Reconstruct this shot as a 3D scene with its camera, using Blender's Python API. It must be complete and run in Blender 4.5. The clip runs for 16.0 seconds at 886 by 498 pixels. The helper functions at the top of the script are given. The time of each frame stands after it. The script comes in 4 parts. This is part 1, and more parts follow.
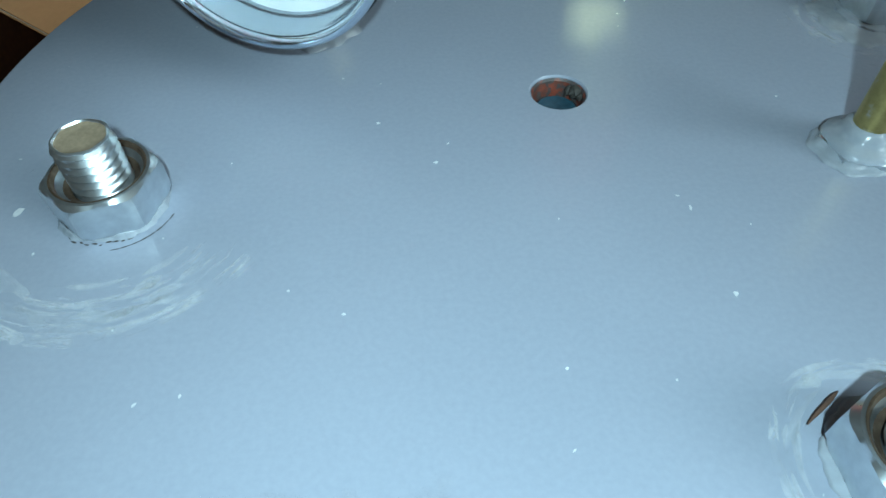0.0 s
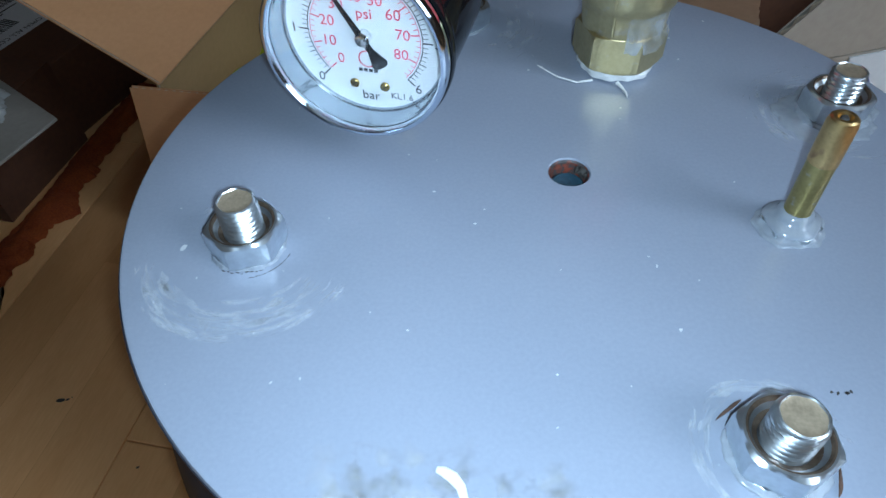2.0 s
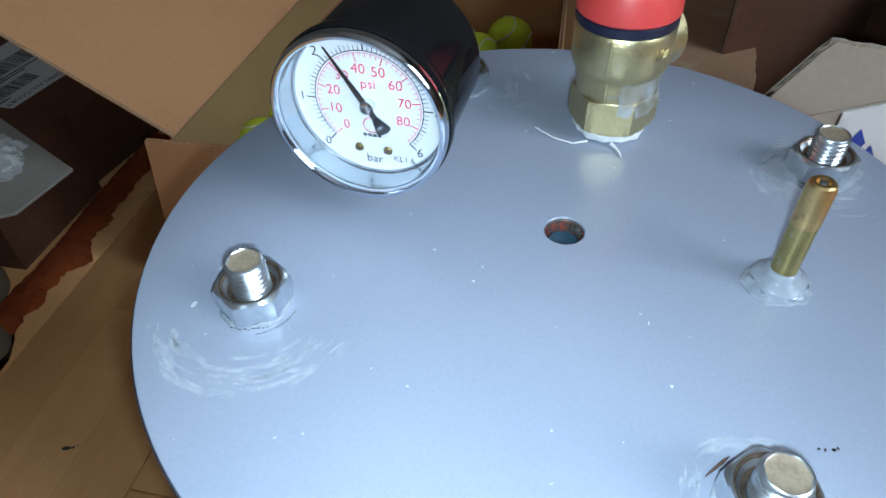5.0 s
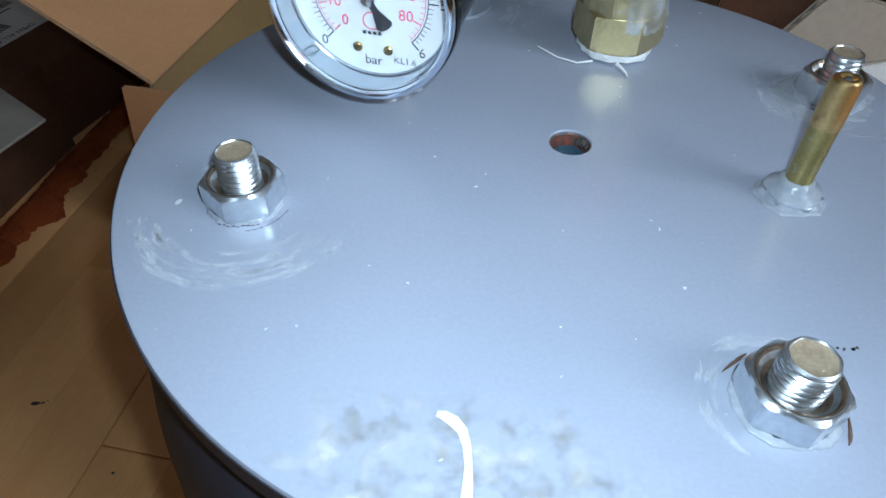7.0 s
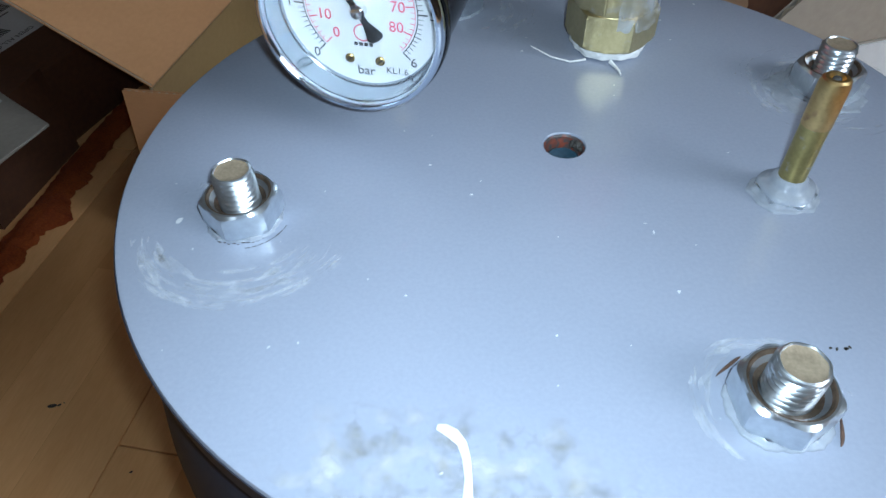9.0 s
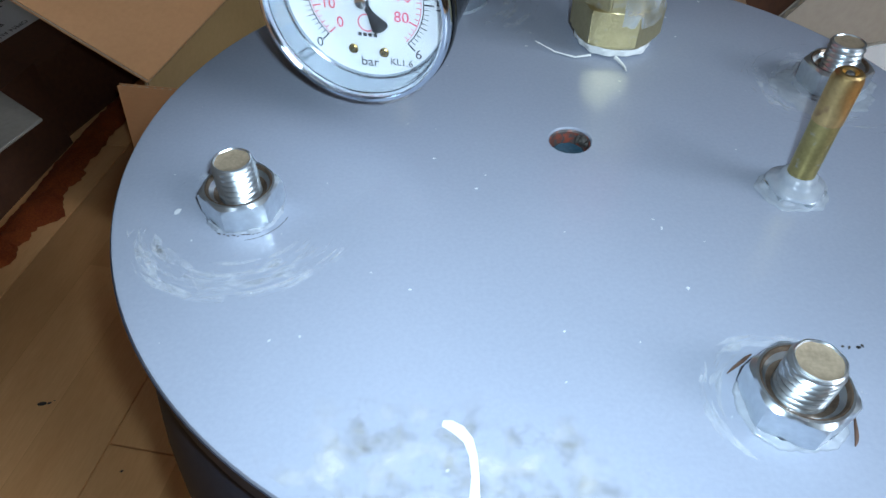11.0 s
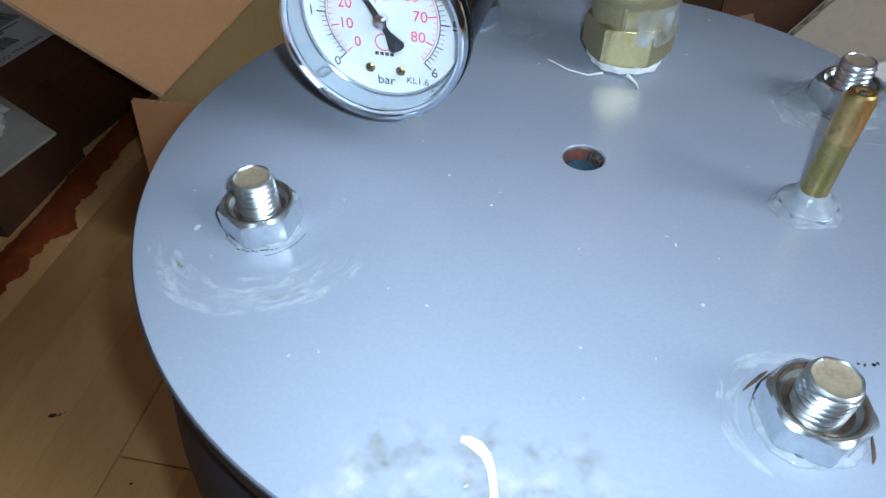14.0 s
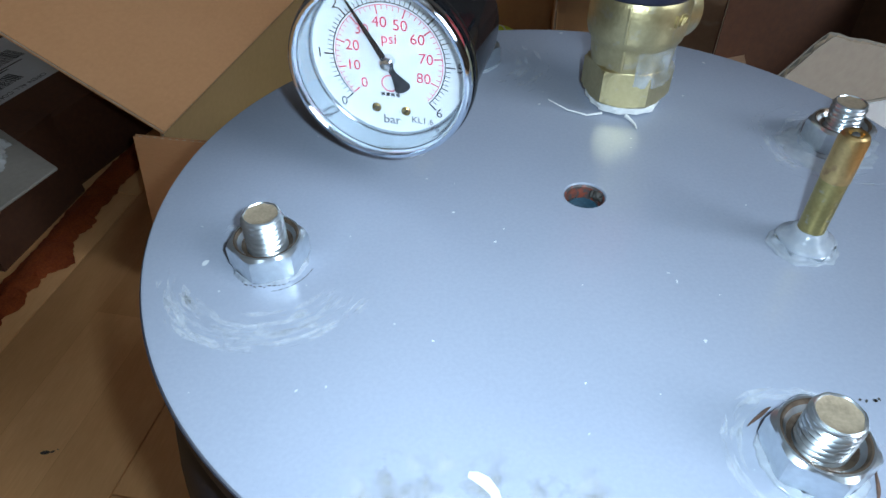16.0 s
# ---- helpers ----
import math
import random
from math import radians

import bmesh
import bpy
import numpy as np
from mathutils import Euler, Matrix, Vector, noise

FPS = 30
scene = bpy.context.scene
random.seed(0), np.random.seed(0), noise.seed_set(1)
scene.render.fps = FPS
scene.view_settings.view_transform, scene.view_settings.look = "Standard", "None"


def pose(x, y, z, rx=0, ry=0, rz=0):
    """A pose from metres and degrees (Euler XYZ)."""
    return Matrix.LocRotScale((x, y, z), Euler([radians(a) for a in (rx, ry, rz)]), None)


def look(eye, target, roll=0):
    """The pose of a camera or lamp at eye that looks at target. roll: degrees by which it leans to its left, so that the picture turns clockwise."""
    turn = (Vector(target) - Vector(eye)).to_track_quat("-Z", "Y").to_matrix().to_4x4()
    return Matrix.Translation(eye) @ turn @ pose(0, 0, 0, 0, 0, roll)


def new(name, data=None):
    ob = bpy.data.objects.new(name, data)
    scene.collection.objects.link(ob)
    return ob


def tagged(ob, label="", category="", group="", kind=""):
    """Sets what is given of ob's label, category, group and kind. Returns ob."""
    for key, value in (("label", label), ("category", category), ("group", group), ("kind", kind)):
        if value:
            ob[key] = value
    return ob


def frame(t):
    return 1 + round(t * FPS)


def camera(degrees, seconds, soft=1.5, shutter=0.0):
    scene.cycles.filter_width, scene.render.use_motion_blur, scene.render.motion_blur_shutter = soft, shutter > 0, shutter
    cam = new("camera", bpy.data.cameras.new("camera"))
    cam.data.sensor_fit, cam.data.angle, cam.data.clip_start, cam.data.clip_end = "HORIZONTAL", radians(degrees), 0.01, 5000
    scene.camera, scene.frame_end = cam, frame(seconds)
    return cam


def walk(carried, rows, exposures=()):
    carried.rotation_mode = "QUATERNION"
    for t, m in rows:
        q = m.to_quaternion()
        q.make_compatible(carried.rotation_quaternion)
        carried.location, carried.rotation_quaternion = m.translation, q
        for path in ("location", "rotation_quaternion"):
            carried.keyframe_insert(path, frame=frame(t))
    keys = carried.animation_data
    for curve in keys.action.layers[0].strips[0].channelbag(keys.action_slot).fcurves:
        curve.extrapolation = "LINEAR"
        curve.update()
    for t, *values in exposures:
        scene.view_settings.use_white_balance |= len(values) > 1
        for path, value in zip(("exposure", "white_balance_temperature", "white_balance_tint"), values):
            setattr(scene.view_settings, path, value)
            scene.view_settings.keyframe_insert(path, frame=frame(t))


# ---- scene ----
cam = camera(67.7, 16.0, soft=1.5)
ROWS = [
    (0, -0.0284, -0.1263, 0.4746, -2.74, -49.08, -0.76),
    (0.5, -0.0264, -0.1298, 0.4862, 1.09, -48.08, -4.12),
    (1, -0.0333, -0.1460, 0.4942, 1.27, -47.10, -1.43),
    (1.5, -0.0333, -0.1498, 0.5011, 2.10, -47.21, -1.81),
    (2, -0.0298, -0.1575, 0.5183, 1.84, -47.33, -1.56),
    (2.5, -0.0245, -0.1583, 0.5333, 3.77, -41.70, -3.17),
    (3, -0.0261, -0.1582, 0.5312, 3.38, -43.09, -3.17),
    (5.5, -0.0280, -0.1618, 0.5234, 1.86, -43.79, -1.19),
    (6, -0.0333, -0.1650, 0.5053, 0.52, -44.84, 0.30),
    (6.5, -0.0329, -0.1665, 0.5024, 0.55, -44.86, 0.36),
    (7, -0.0340, -0.1697, 0.5027, -0.05, -44.73, 1.12),
    (7.5, -0.0329, -0.1684, 0.5057, 0.19, -45.86, -0.29),
    (8, -0.0313, -0.1684, 0.5078, -0.82, -45.46, 0.26),
    (8.5, -0.0330, -0.1709, 0.5087, 0.30, -45.28, -0.44),
    (9, -0.0311, -0.1664, 0.5097, 0.91, -46.17, -1.51),
    (11.5, -0.0345, -0.1656, 0.5052, 0.11, -45.77, -0.04),
    (12, -0.0337, -0.1679, 0.5071, 0.99, -45.53, -0.57),
    (12.5, -0.0344, -0.1670, 0.5056, 0.62, -45.50, -0.21),
    (13, -0.0357, -0.1667, 0.5052, 0.76, -45.49, -0.31),
    (13.5, -0.0355, -0.1666, 0.5050, 0.56, -45.48, -0.21),
    (14, -0.0368, -0.1664, 0.5078, 0.82, -44.86, -0.68),
    (14.5, -0.0365, -0.1677, 0.5172, 1.67, -39.68, -1.56),
    (15, -0.0382, -0.1695, 0.5127, 1.09, -40.53, -0.77),
    (15.5, -0.0379, -0.1669, 0.5123, 0.90, -41.58, -1.08),
    (16, -0.0395, -0.1682, 0.5100, 0.23, -41.84, -0.14),
]
EXPOSURES = [(0, 0.16, 6300, -8), (0.5, 0.15, 5650, -4), (1.2, 0.16, 5800, 4), (2.0, 0.18, 5900, 8), (2.5, 0.20, 5800, 8), (3.0, 0.50, 6150, 9), (5.5, 0.56, 6250, 10), (6.0, 0.45, 6350, 11), (7.0, 0.36, 6350, 11), (14.0, 0.40, 6350, 11), (14.6, 0.52, 6150, 10), (16, 0.48, 6300, 10)]
walk(cam, [(t, pose(x, y, z, 0, 0, yaw) @ pose(0, 0, 0, 90 + pitch) @ pose(0, 0, 0, 0, 0, roll))
           for t, x, y, z, yaw, pitch, roll in ROWS], EXPOSURES)

# ---- world and light ----
world = bpy.data.worlds.new("world")
scene.world = world
world.use_nodes = True
wn = world.node_tree.nodes
sky = wn.new("ShaderNodeTexSky")
sky.sky_type, sky.sun_disc = "NISHITA", False
sky.sun_elevation, sky.sun_rotation = radians(35), radians(120)
wn["Background"].inputs["Strength"].default_value = 0.08
world.node_tree.links.new(sky.outputs[0], wn["Background"].inputs["Color"])


def area_lamp(name, m, sx, sy, power, colour):
    data = bpy.data.lights.new(name, "AREA")
    data.shape, data.size, data.size_y, data.energy, data.color = "RECTANGLE", sx, sy, power, colour
    ob = new(name, data)
    ob.matrix_world = m
    return ob


# daylight from an unseen, assumed window behind the viewer, and the small lamp of the filming phone beside its lens
area_lamp("added_window_light", look((1.66, -0.95, 1.55), (-0.2, -0.1, 0.6)), 1.1, 1.1, 24.0, (0.74, 0.88, 1.0))
phone = area_lamp("phone_lamp", look((-0.022, -0.166, 0.518), (-0.09, 0.130, 0.208)), 0.008, 0.008, 0.46, (0.66, 0.86, 1.0))
phone.data.shape = "DISK"

# ---- materials ----


def material(name, a, b=None, rough=0.5, metal=0.0, big=8.0, fine=120.0, bump=0.15, depth=0.0004, rough_var=0.1,
             stretch=(1, 1, 1), dirt=None, dirt_at=(0.6, 0.75), coat=0.0, per_piece=0.0):
    """Two tones mixed by noise at two scales, with roughness and relief that follow the fine one."""
    b = b or tuple(c * 0.8 for c in a)
    m = bpy.data.materials.new(name)
    m.use_nodes = True
    n, l = m.node_tree.nodes, m.node_tree.links
    bsdf = n["Principled BSDF"]
    co = n.new("ShaderNodeTexCoord")
    mp = n.new("ShaderNodeMapping")
    mp.inputs["Scale"].default_value = stretch
    l.new(co.outputs["Object"], mp.inputs["Vector"])

    def noise_at(scale, detail=5.0):
        t = n.new("ShaderNodeTexNoise")
        t.inputs["Scale"].default_value, t.inputs["Detail"].default_value = scale, detail
        l.new(mp.outputs[0], t.inputs["Vector"])
        return t.outputs["Fac"]

    low, high = noise_at(big), noise_at(fine)
    both = n.new("ShaderNodeMath")
    both.operation = "MULTIPLY_ADD"
    l.new(high, both.inputs[0])
    both.inputs[1].default_value = 0.45
    half = n.new("ShaderNodeMath")
    half.operation = "MULTIPLY"
    l.new(low, half.inputs[0])
    half.inputs[1].default_value = 0.55
    l.new(half.outputs[0], both.inputs[2])
    ramp = n.new("ShaderNodeValToRGB")
    ramp.color_ramp.elements[0].position, ramp.color_ramp.elements[1].position = 0.36, 0.64
    ramp.color_ramp.elements[0].color, ramp.color_ramp.elements[1].color = (*b, 1), (*a, 1)
    l.new(both.outputs[0], ramp.inputs[0])
    colour = ramp.outputs[0]
    if dirt:
        mask = n.new("ShaderNodeValToRGB")
        mask.color_ramp.elements[0].position, mask.color_ramp.elements[1].position = dirt_at
        l.new(noise_at(big * 3.1, 8.0), mask.inputs[0])
        mix = n.new("ShaderNodeMix")
        mix.data_type = "RGBA"
        l.new(mask.outputs[0], mix.inputs["Factor"])
        l.new(colour, mix.inputs["A"])
        mix.inputs["B"].default_value = (*dirt, 1)
        colour = mix.outputs["Result"]
    if per_piece:
        info = n.new("ShaderNodeObjectInfo")
        rng = n.new("ShaderNodeMapRange")
        rng.inputs["To Min"].default_value, rng.inputs["To Max"].default_value = 1 - per_piece, 1 + per_piece
        l.new(info.outputs["Random"], rng.inputs["Value"])
        hsv = n.new("ShaderNodeHueSaturation")
        l.new(rng.outputs[0], hsv.inputs["Value"])
        l.new(colour, hsv.inputs["Color"])
        colour = hsv.outputs[0]
    l.new(colour, bsdf.inputs["Base Color"])
    rr = n.new("ShaderNodeMapRange")
    rr.inputs["To Min"].default_value, rr.inputs["To Max"].default_value = max(rough - rough_var, 0.02), min(rough + rough_var, 1)
    l.new(both.outputs[0], rr.inputs["Value"])
    l.new(rr.outputs[0], bsdf.inputs["Roughness"])
    bsdf.inputs["Metallic"].default_value = metal
    bsdf.inputs["Coat Weight"].default_value = coat
    if bump:
        bp = n.new("ShaderNodeBump")
        bp.inputs["Strength"].default_value, bp.inputs["Distance"].default_value = bump, depth
        l.new(both.outputs[0], bp.inputs["Height"])
        l.new(bp.outputs[0], bsdf.inputs["Normal"])
    return m


LID = material("grey_paint", (0.32, 0.35, 0.43), (0.285, 0.315, 0.39), rough=0.255, big=14, fine=900, bump=0.008, depth=0.0002, rough_var=0.04)
TANK = material("dark_paint", (0.030, 0.032, 0.046), (0.020, 0.021, 0.031), rough=0.55, big=20, fine=400)
RUBBER = material("black_rubber", (0.015, 0.015, 0.017), rough=0.6, big=30, fine=500)
ZINC = material("zinc_plate", (0.76, 0.81, 0.85), (0.60, 0.64, 0.68), rough=0.30, metal=0.95, big=110, fine=500, bump=0.02, depth=0.0003, rough_var=0.07)
NUT_BORE = material("tarnished_bore", (0.40, 0.30, 0.22), (0.17, 0.12, 0.09), rough=0.34, metal=0.85, big=200, fine=900, bump=0.3, depth=0.0003)
CUT_STEEL = material("cut_bolt_end", (0.60, 0.48, 0.34), (0.42, 0.33, 0.23), rough=0.36, metal=0.55, big=150, fine=1200, bump=0.3, depth=0.0003)
SEALANT = material("clear_sealant", (0.52, 0.56, 0.63), (0.42, 0.46, 0.53), rough=0.10, big=150, fine=420, bump=0.35, depth=0.0012, rough_var=0.05)
SEALANT.node_tree.nodes["Principled BSDF"].inputs["Transmission Weight"].default_value = 0.35
SEALANT.node_tree.nodes["Principled BSDF"].inputs["IOR"].default_value = 1.42
SCRATCH = material("scratched_paint", (0.88, 0.91, 0.95), (0.76, 0.80, 0.85), rough=0.6, big=200, fine=1500, bump=0.3)
FLECK = material("white_fleck", (0.66, 0.68, 0.71), (0.48, 0.50, 0.54), rough=0.5, big=300, fine=1500)
STAIN = material("dried_stain", (0.46, 0.46, 0.44), (0.34, 0.33, 0.30), rough=0.45, big=110, fine=700, bump=0.3, depth=0.0005, dirt=(0.20, 0.185, 0.15), dirt_at=(0.50, 0.66))
HAZE = material("scuffed_film", (0.78, 0.82, 0.87), (0.66, 0.70, 0.76), rough=0.5, big=200, fine=900, bump=0.2)
VALVE_SMEAR = material("pale_dried_smear", (0.60, 0.64, 0.68), (0.50, 0.54, 0.58), rough=0.5, big=200, fine=900, bump=0.3)
SMEAR = material("dried_glue_film", (0.74, 0.74, 0.72), (0.60, 0.60, 0.58), rough=0.5, big=150, fine=800, bump=0.2)
DRIP = material("white_dried_glue", (0.80, 0.81, 0.80), (0.74, 0.75, 0.77), rough=0.4, big=150, fine=800, bump=0.4, depth=0.0006)
GROUT_DARK = material("dark_grime", (0.05, 0.045, 0.04), rough=0.7, big=200, fine=900)
RUST = material("rust_primer", (0.26, 0.06, 0.035), (0.10, 0.045, 0.035), rough=0.5, big=200, fine=900, bump=0.5, dirt=(0.07, 0.06, 0.06), dirt_at=(0.48, 0.55))
CRACK = material("brown_crack", (0.14, 0.075, 0.05), (0.07, 0.04, 0.03), rough=0.7, big=200, fine=900)
BLUE_PLUG = material("blue_rubber", (0.04, 0.10, 0.14), (0.02, 0.05, 0.075), rough=0.35, big=160, fine=900, bump=0.5)
CHROME = material("chrome", (0.86, 0.87, 0.88), (0.80, 0.81, 0.82), rough=0.07, metal=1.0, big=60, fine=600, bump=0.02, rough_var=0.03)
BEZEL = material("bright_ring", (0.72, 0.80, 0.90), (0.66, 0.74, 0.84), rough=0.09, metal=1.0, big=60, fine=600, bump=0.03, rough_var=0.05)
RIM = material("grey_inner_rim", (0.46, 0.51, 0.57), (0.40, 0.45, 0.50), rough=0.14, metal=0.92, big=40, fine=900, bump=0, rough_var=0.03)
CAN = material("gloss_black", (0.008, 0.008, 0.009), (0.005, 0.005, 0.006), rough=0.07, big=40, fine=500, bump=0.02, rough_var=0.03)
TANK.node_tree.nodes["Principled BSDF"].inputs["Specular IOR Level"].default_value = 0.08
CAN.node_tree.nodes["Principled BSDF"].inputs["Specular IOR Level"].default_value = 0.25
DIAL = material("dial_white", (0.56, 0.58, 0.60), (0.53, 0.55, 0.57), rough=0.5, big=60, fine=900, bump=0.02)
INK = material("dial_black_ink", (0.012, 0.012, 0.015), rough=0.5, big=90, fine=900, bump=0)
RED_INK = material("dial_red_ink", (0.66, 0.07, 0.13), (0.60, 0.06, 0.11), rough=0.5, big=90, fine=900, bump=0)
BRASS = material("cast_brass", (0.66, 0.56, 0.31), (0.54, 0.44, 0.23), rough=0.36, metal=0.9, big=70, fine=650, bump=0.75, depth=0.0005,
                 dirt=(0.62, 0.56, 0.44), dirt_at=(0.58, 0.72))
BRASS_BRIGHT = material("turned_brass", (0.70, 0.48, 0.16), (0.52, 0.34, 0.10), rough=0.22, metal=1.0, big=60, fine=900, bump=0.08, stretch=(1, 1, 6),
                        dirt=(0.30, 0.20, 0.10), dirt_at=(0.62, 0.75))
COPPERY = material("reddish_brass", (0.73, 0.52, 0.23), (0.58, 0.39, 0.16), rough=0.36, metal=1.0, big=90, fine=900, bump=0.08, dirt=(0.42, 0.24, 0.12), dirt_at=(0.55, 0.75))
BRASS_DULL = material("dull_brass", (0.56, 0.46, 0.19), (0.40, 0.32, 0.12), rough=0.40, metal=1.0, big=90, fine=900, bump=0.08, dirt=(0.56, 0.54, 0.46), dirt_at=(0.60, 0.74))
RED_CAP = material("red_plastic", (0.70, 0.065, 0.055), (0.62, 0.052, 0.045), rough=0.45, big=50, fine=700, bump=0.08)
NAVY_RING = material("dark_blue_plastic", (0.012, 0.014, 0.035), rough=0.4, big=50, fine=600)
TAPE = material("white_thread_tape", (0.86, 0.86, 0.85), (0.74, 0.74, 0.74), rough=0.6, big=180, fine=900, bump=0.6, depth=0.0008)
# olive, darker copy of the cardboard: shade inside the open carton is in its colour
CARD_SHADED = material("shaded_cardboard", (0.36, 0.225, 0.10), (0.31, 0.19, 0.08), rough=0.85, big=5, fine=160, bump=0.12, depth=0.0006)
CARD = material("brown_cardboard", (0.57, 0.295, 0.135), (0.51, 0.255, 0.112), rough=0.85, big=5, fine=160, bump=0.12, depth=0.0006, stretch=(1, 1, 3))
# board for the printed carton's inside, its shade put into the colour
CARD_INSIDE_SHADE = material("shaded_inside_cardboard", (0.15, 0.065, 0.03), (0.10, 0.044, 0.02), rough=0.85, big=6, fine=150, bump=0.12)
# red-brown board, darkened further to carry the shade beside and inside the cartons
CARD_DEEP_SHADE = material("red_brown_cardboard_in_shade", (0.135, 0.050, 0.022), (0.085, 0.032, 0.015), rough=0.85, big=6, fine=150, bump=0.12)
# mottled board toned down so the flap looks less lit by the window
CARD_DIMMED = material("dimmed_flap_cardboard", (0.40, 0.24, 0.14), (0.33, 0.19, 0.11), rough=0.9, big=9, fine=140, bump=0.2, dirt=(0.44, 0.32, 0.22), dirt_at=(0.55, 0.7))
CARD_WARM = material("warm_brown_cardboard", (0.50, 0.24, 0.095), (0.43, 0.20, 0.078), rough=0.85, big=6, fine=150, bump=0.12)
CARD_GREY = material("grey_cardboard", (0.40, 0.35, 0.29), (0.34, 0.29, 0.24), rough=0.85, big=7, fine=180, bump=0.12)
CARD_EDGE = material("torn_cardboard_edge", (0.60, 0.48, 0.36), (0.45, 0.34, 0.24), rough=0.9, big=60, fine=500, bump=0.4)
WHITE_PRINT = material("white_print", (0.74, 0.76, 0.79), (0.68, 0.70, 0.73), rough=0.6, big=10, fine=250, bump=0.05)
BLUE_PRINT = material("blue_print", (0.02, 0.06, 0.42), (0.018, 0.05, 0.36), rough=0.55, big=20, fine=300, bump=0.03)
BLACK_PRINT = material("black_print", (0.03, 0.03, 0.035), rough=0.6, big=40, fine=300, bump=0)
PAPER = material("grey_paper", (0.36, 0.33, 0.29), (0.29, 0.27, 0.235), rough=0.8, big=9, fine=200, bump=0.2)
PLASTIC = material("white_plastic_wrap", (0.50, 0.51, 0.50), (0.38, 0.38, 0.37), rough=0.3, big=25, fine=200, bump=0.4, depth=0.002)
CLOTH = material("beige_cloth", (0.19, 0.14, 0.09), (0.13, 0.095, 0.06), rough=0.95, big=18, fine=600, bump=0.5)
FELT = material("tennis_felt", (0.55, 0.66, 0.04), (0.44, 0.54, 0.025), rough=0.95, big=40, fine=900, bump=0.8, depth=0.001)
SEAM = material("ball_seam", (0.70, 0.72, 0.60), rough=0.7, big=60, fine=500)
RAG = material("orange_cloth", (0.60, 0.14, 0.032), (0.34, 0.06, 0.016), rough=0.95, big=30, fine=500, bump=0.8, depth=0.002)
WOOD = material("laminate_plank", (0.97, 0.555, 0.245), (0.86, 0.45, 0.185), rough=0.38, big=4, fine=60, bump=0.05, stretch=(8, 1, 1), per_piece=0.10)
JOINT = material("plank_joint", (0.06, 0.04, 0.025), rough=0.8, big=20, fine=200)
WALL_PAINT = material("brown_grey_wall_paint", (0.15, 0.125, 0.105), (0.13, 0.108, 0.09), rough=0.9, big=2, fine=60, bump=0.1)
PLASTER = material("white_plaster", (0.55, 0.54, 0.52), (0.51, 0.50, 0.48), rough=0.9, big=2, fine=60, bump=0.1)
FRAME = material("white_window_paint", (0.78, 0.78, 0.77), rough=0.4, big=5, fine=80, bump=0.05)



def patchy(m, scale, low, high):
    """Lets the surface below show through where a noise is low."""
    n, l = m.node_tree.nodes, m.node_tree.links
    co, t, r = n.new("ShaderNodeTexCoord"), n.new("ShaderNodeTexNoise"), n.new("ShaderNodeMapRange")
    t.inputs["Scale"].default_value, t.inputs["Detail"].default_value = scale, 8.0
    r.inputs["From Min"].default_value, r.inputs["From Max"].default_value = low, high
    l.new(co.outputs["Object"], t.inputs["Vector"])
    l.new(t.outputs["Fac"], r.inputs["Value"])
    l.new(r.outputs[0], n["Principled BSDF"].inputs["Alpha"])
    return m


def striped(m, row, length, dark):
    """Staves printed along a plank, each with its own shade."""
    n, l = m.node_tree.nodes, m.node_tree.links
    bsdf = n["Principled BSDF"]
    base = bsdf.inputs["Base Color"].links[0].from_socket
    co, mp, br, mix = n.new("ShaderNodeTexCoord"), n.new("ShaderNodeMapping"), n.new("ShaderNodeTexBrick"), n.new("ShaderNodeMix")
    mp.inputs["Rotation"].default_value = (0, 0, radians(90))
    l.new(co.outputs["Object"], mp.inputs["Vector"])
    l.new(mp.outputs[0], br.inputs["Vector"])
    br.inputs["Scale"].default_value, br.inputs["Mortar Size"].default_value = 1.0, 0.0004
    br.inputs["Brick Width"].default_value, br.inputs["Row Height"].default_value = length, row
    br.inputs["Color1"].default_value, br.inputs["Color2"].default_value = (1, 1, 1, 1), (*dark, 1)
    br.inputs["Mortar"].default_value = (0.82, 0.74, 0.68, 1)
    mix.data_type, mix.blend_type = "RGBA", "MULTIPLY"
    mix.inputs["Factor"].default_value = 1.0
    l.new(base, mix.inputs["A"])
    l.new(br.outputs["Color"], mix.inputs["B"])
    l.new(mix.outputs["Result"], bsdf.inputs["Base Color"])
    return m


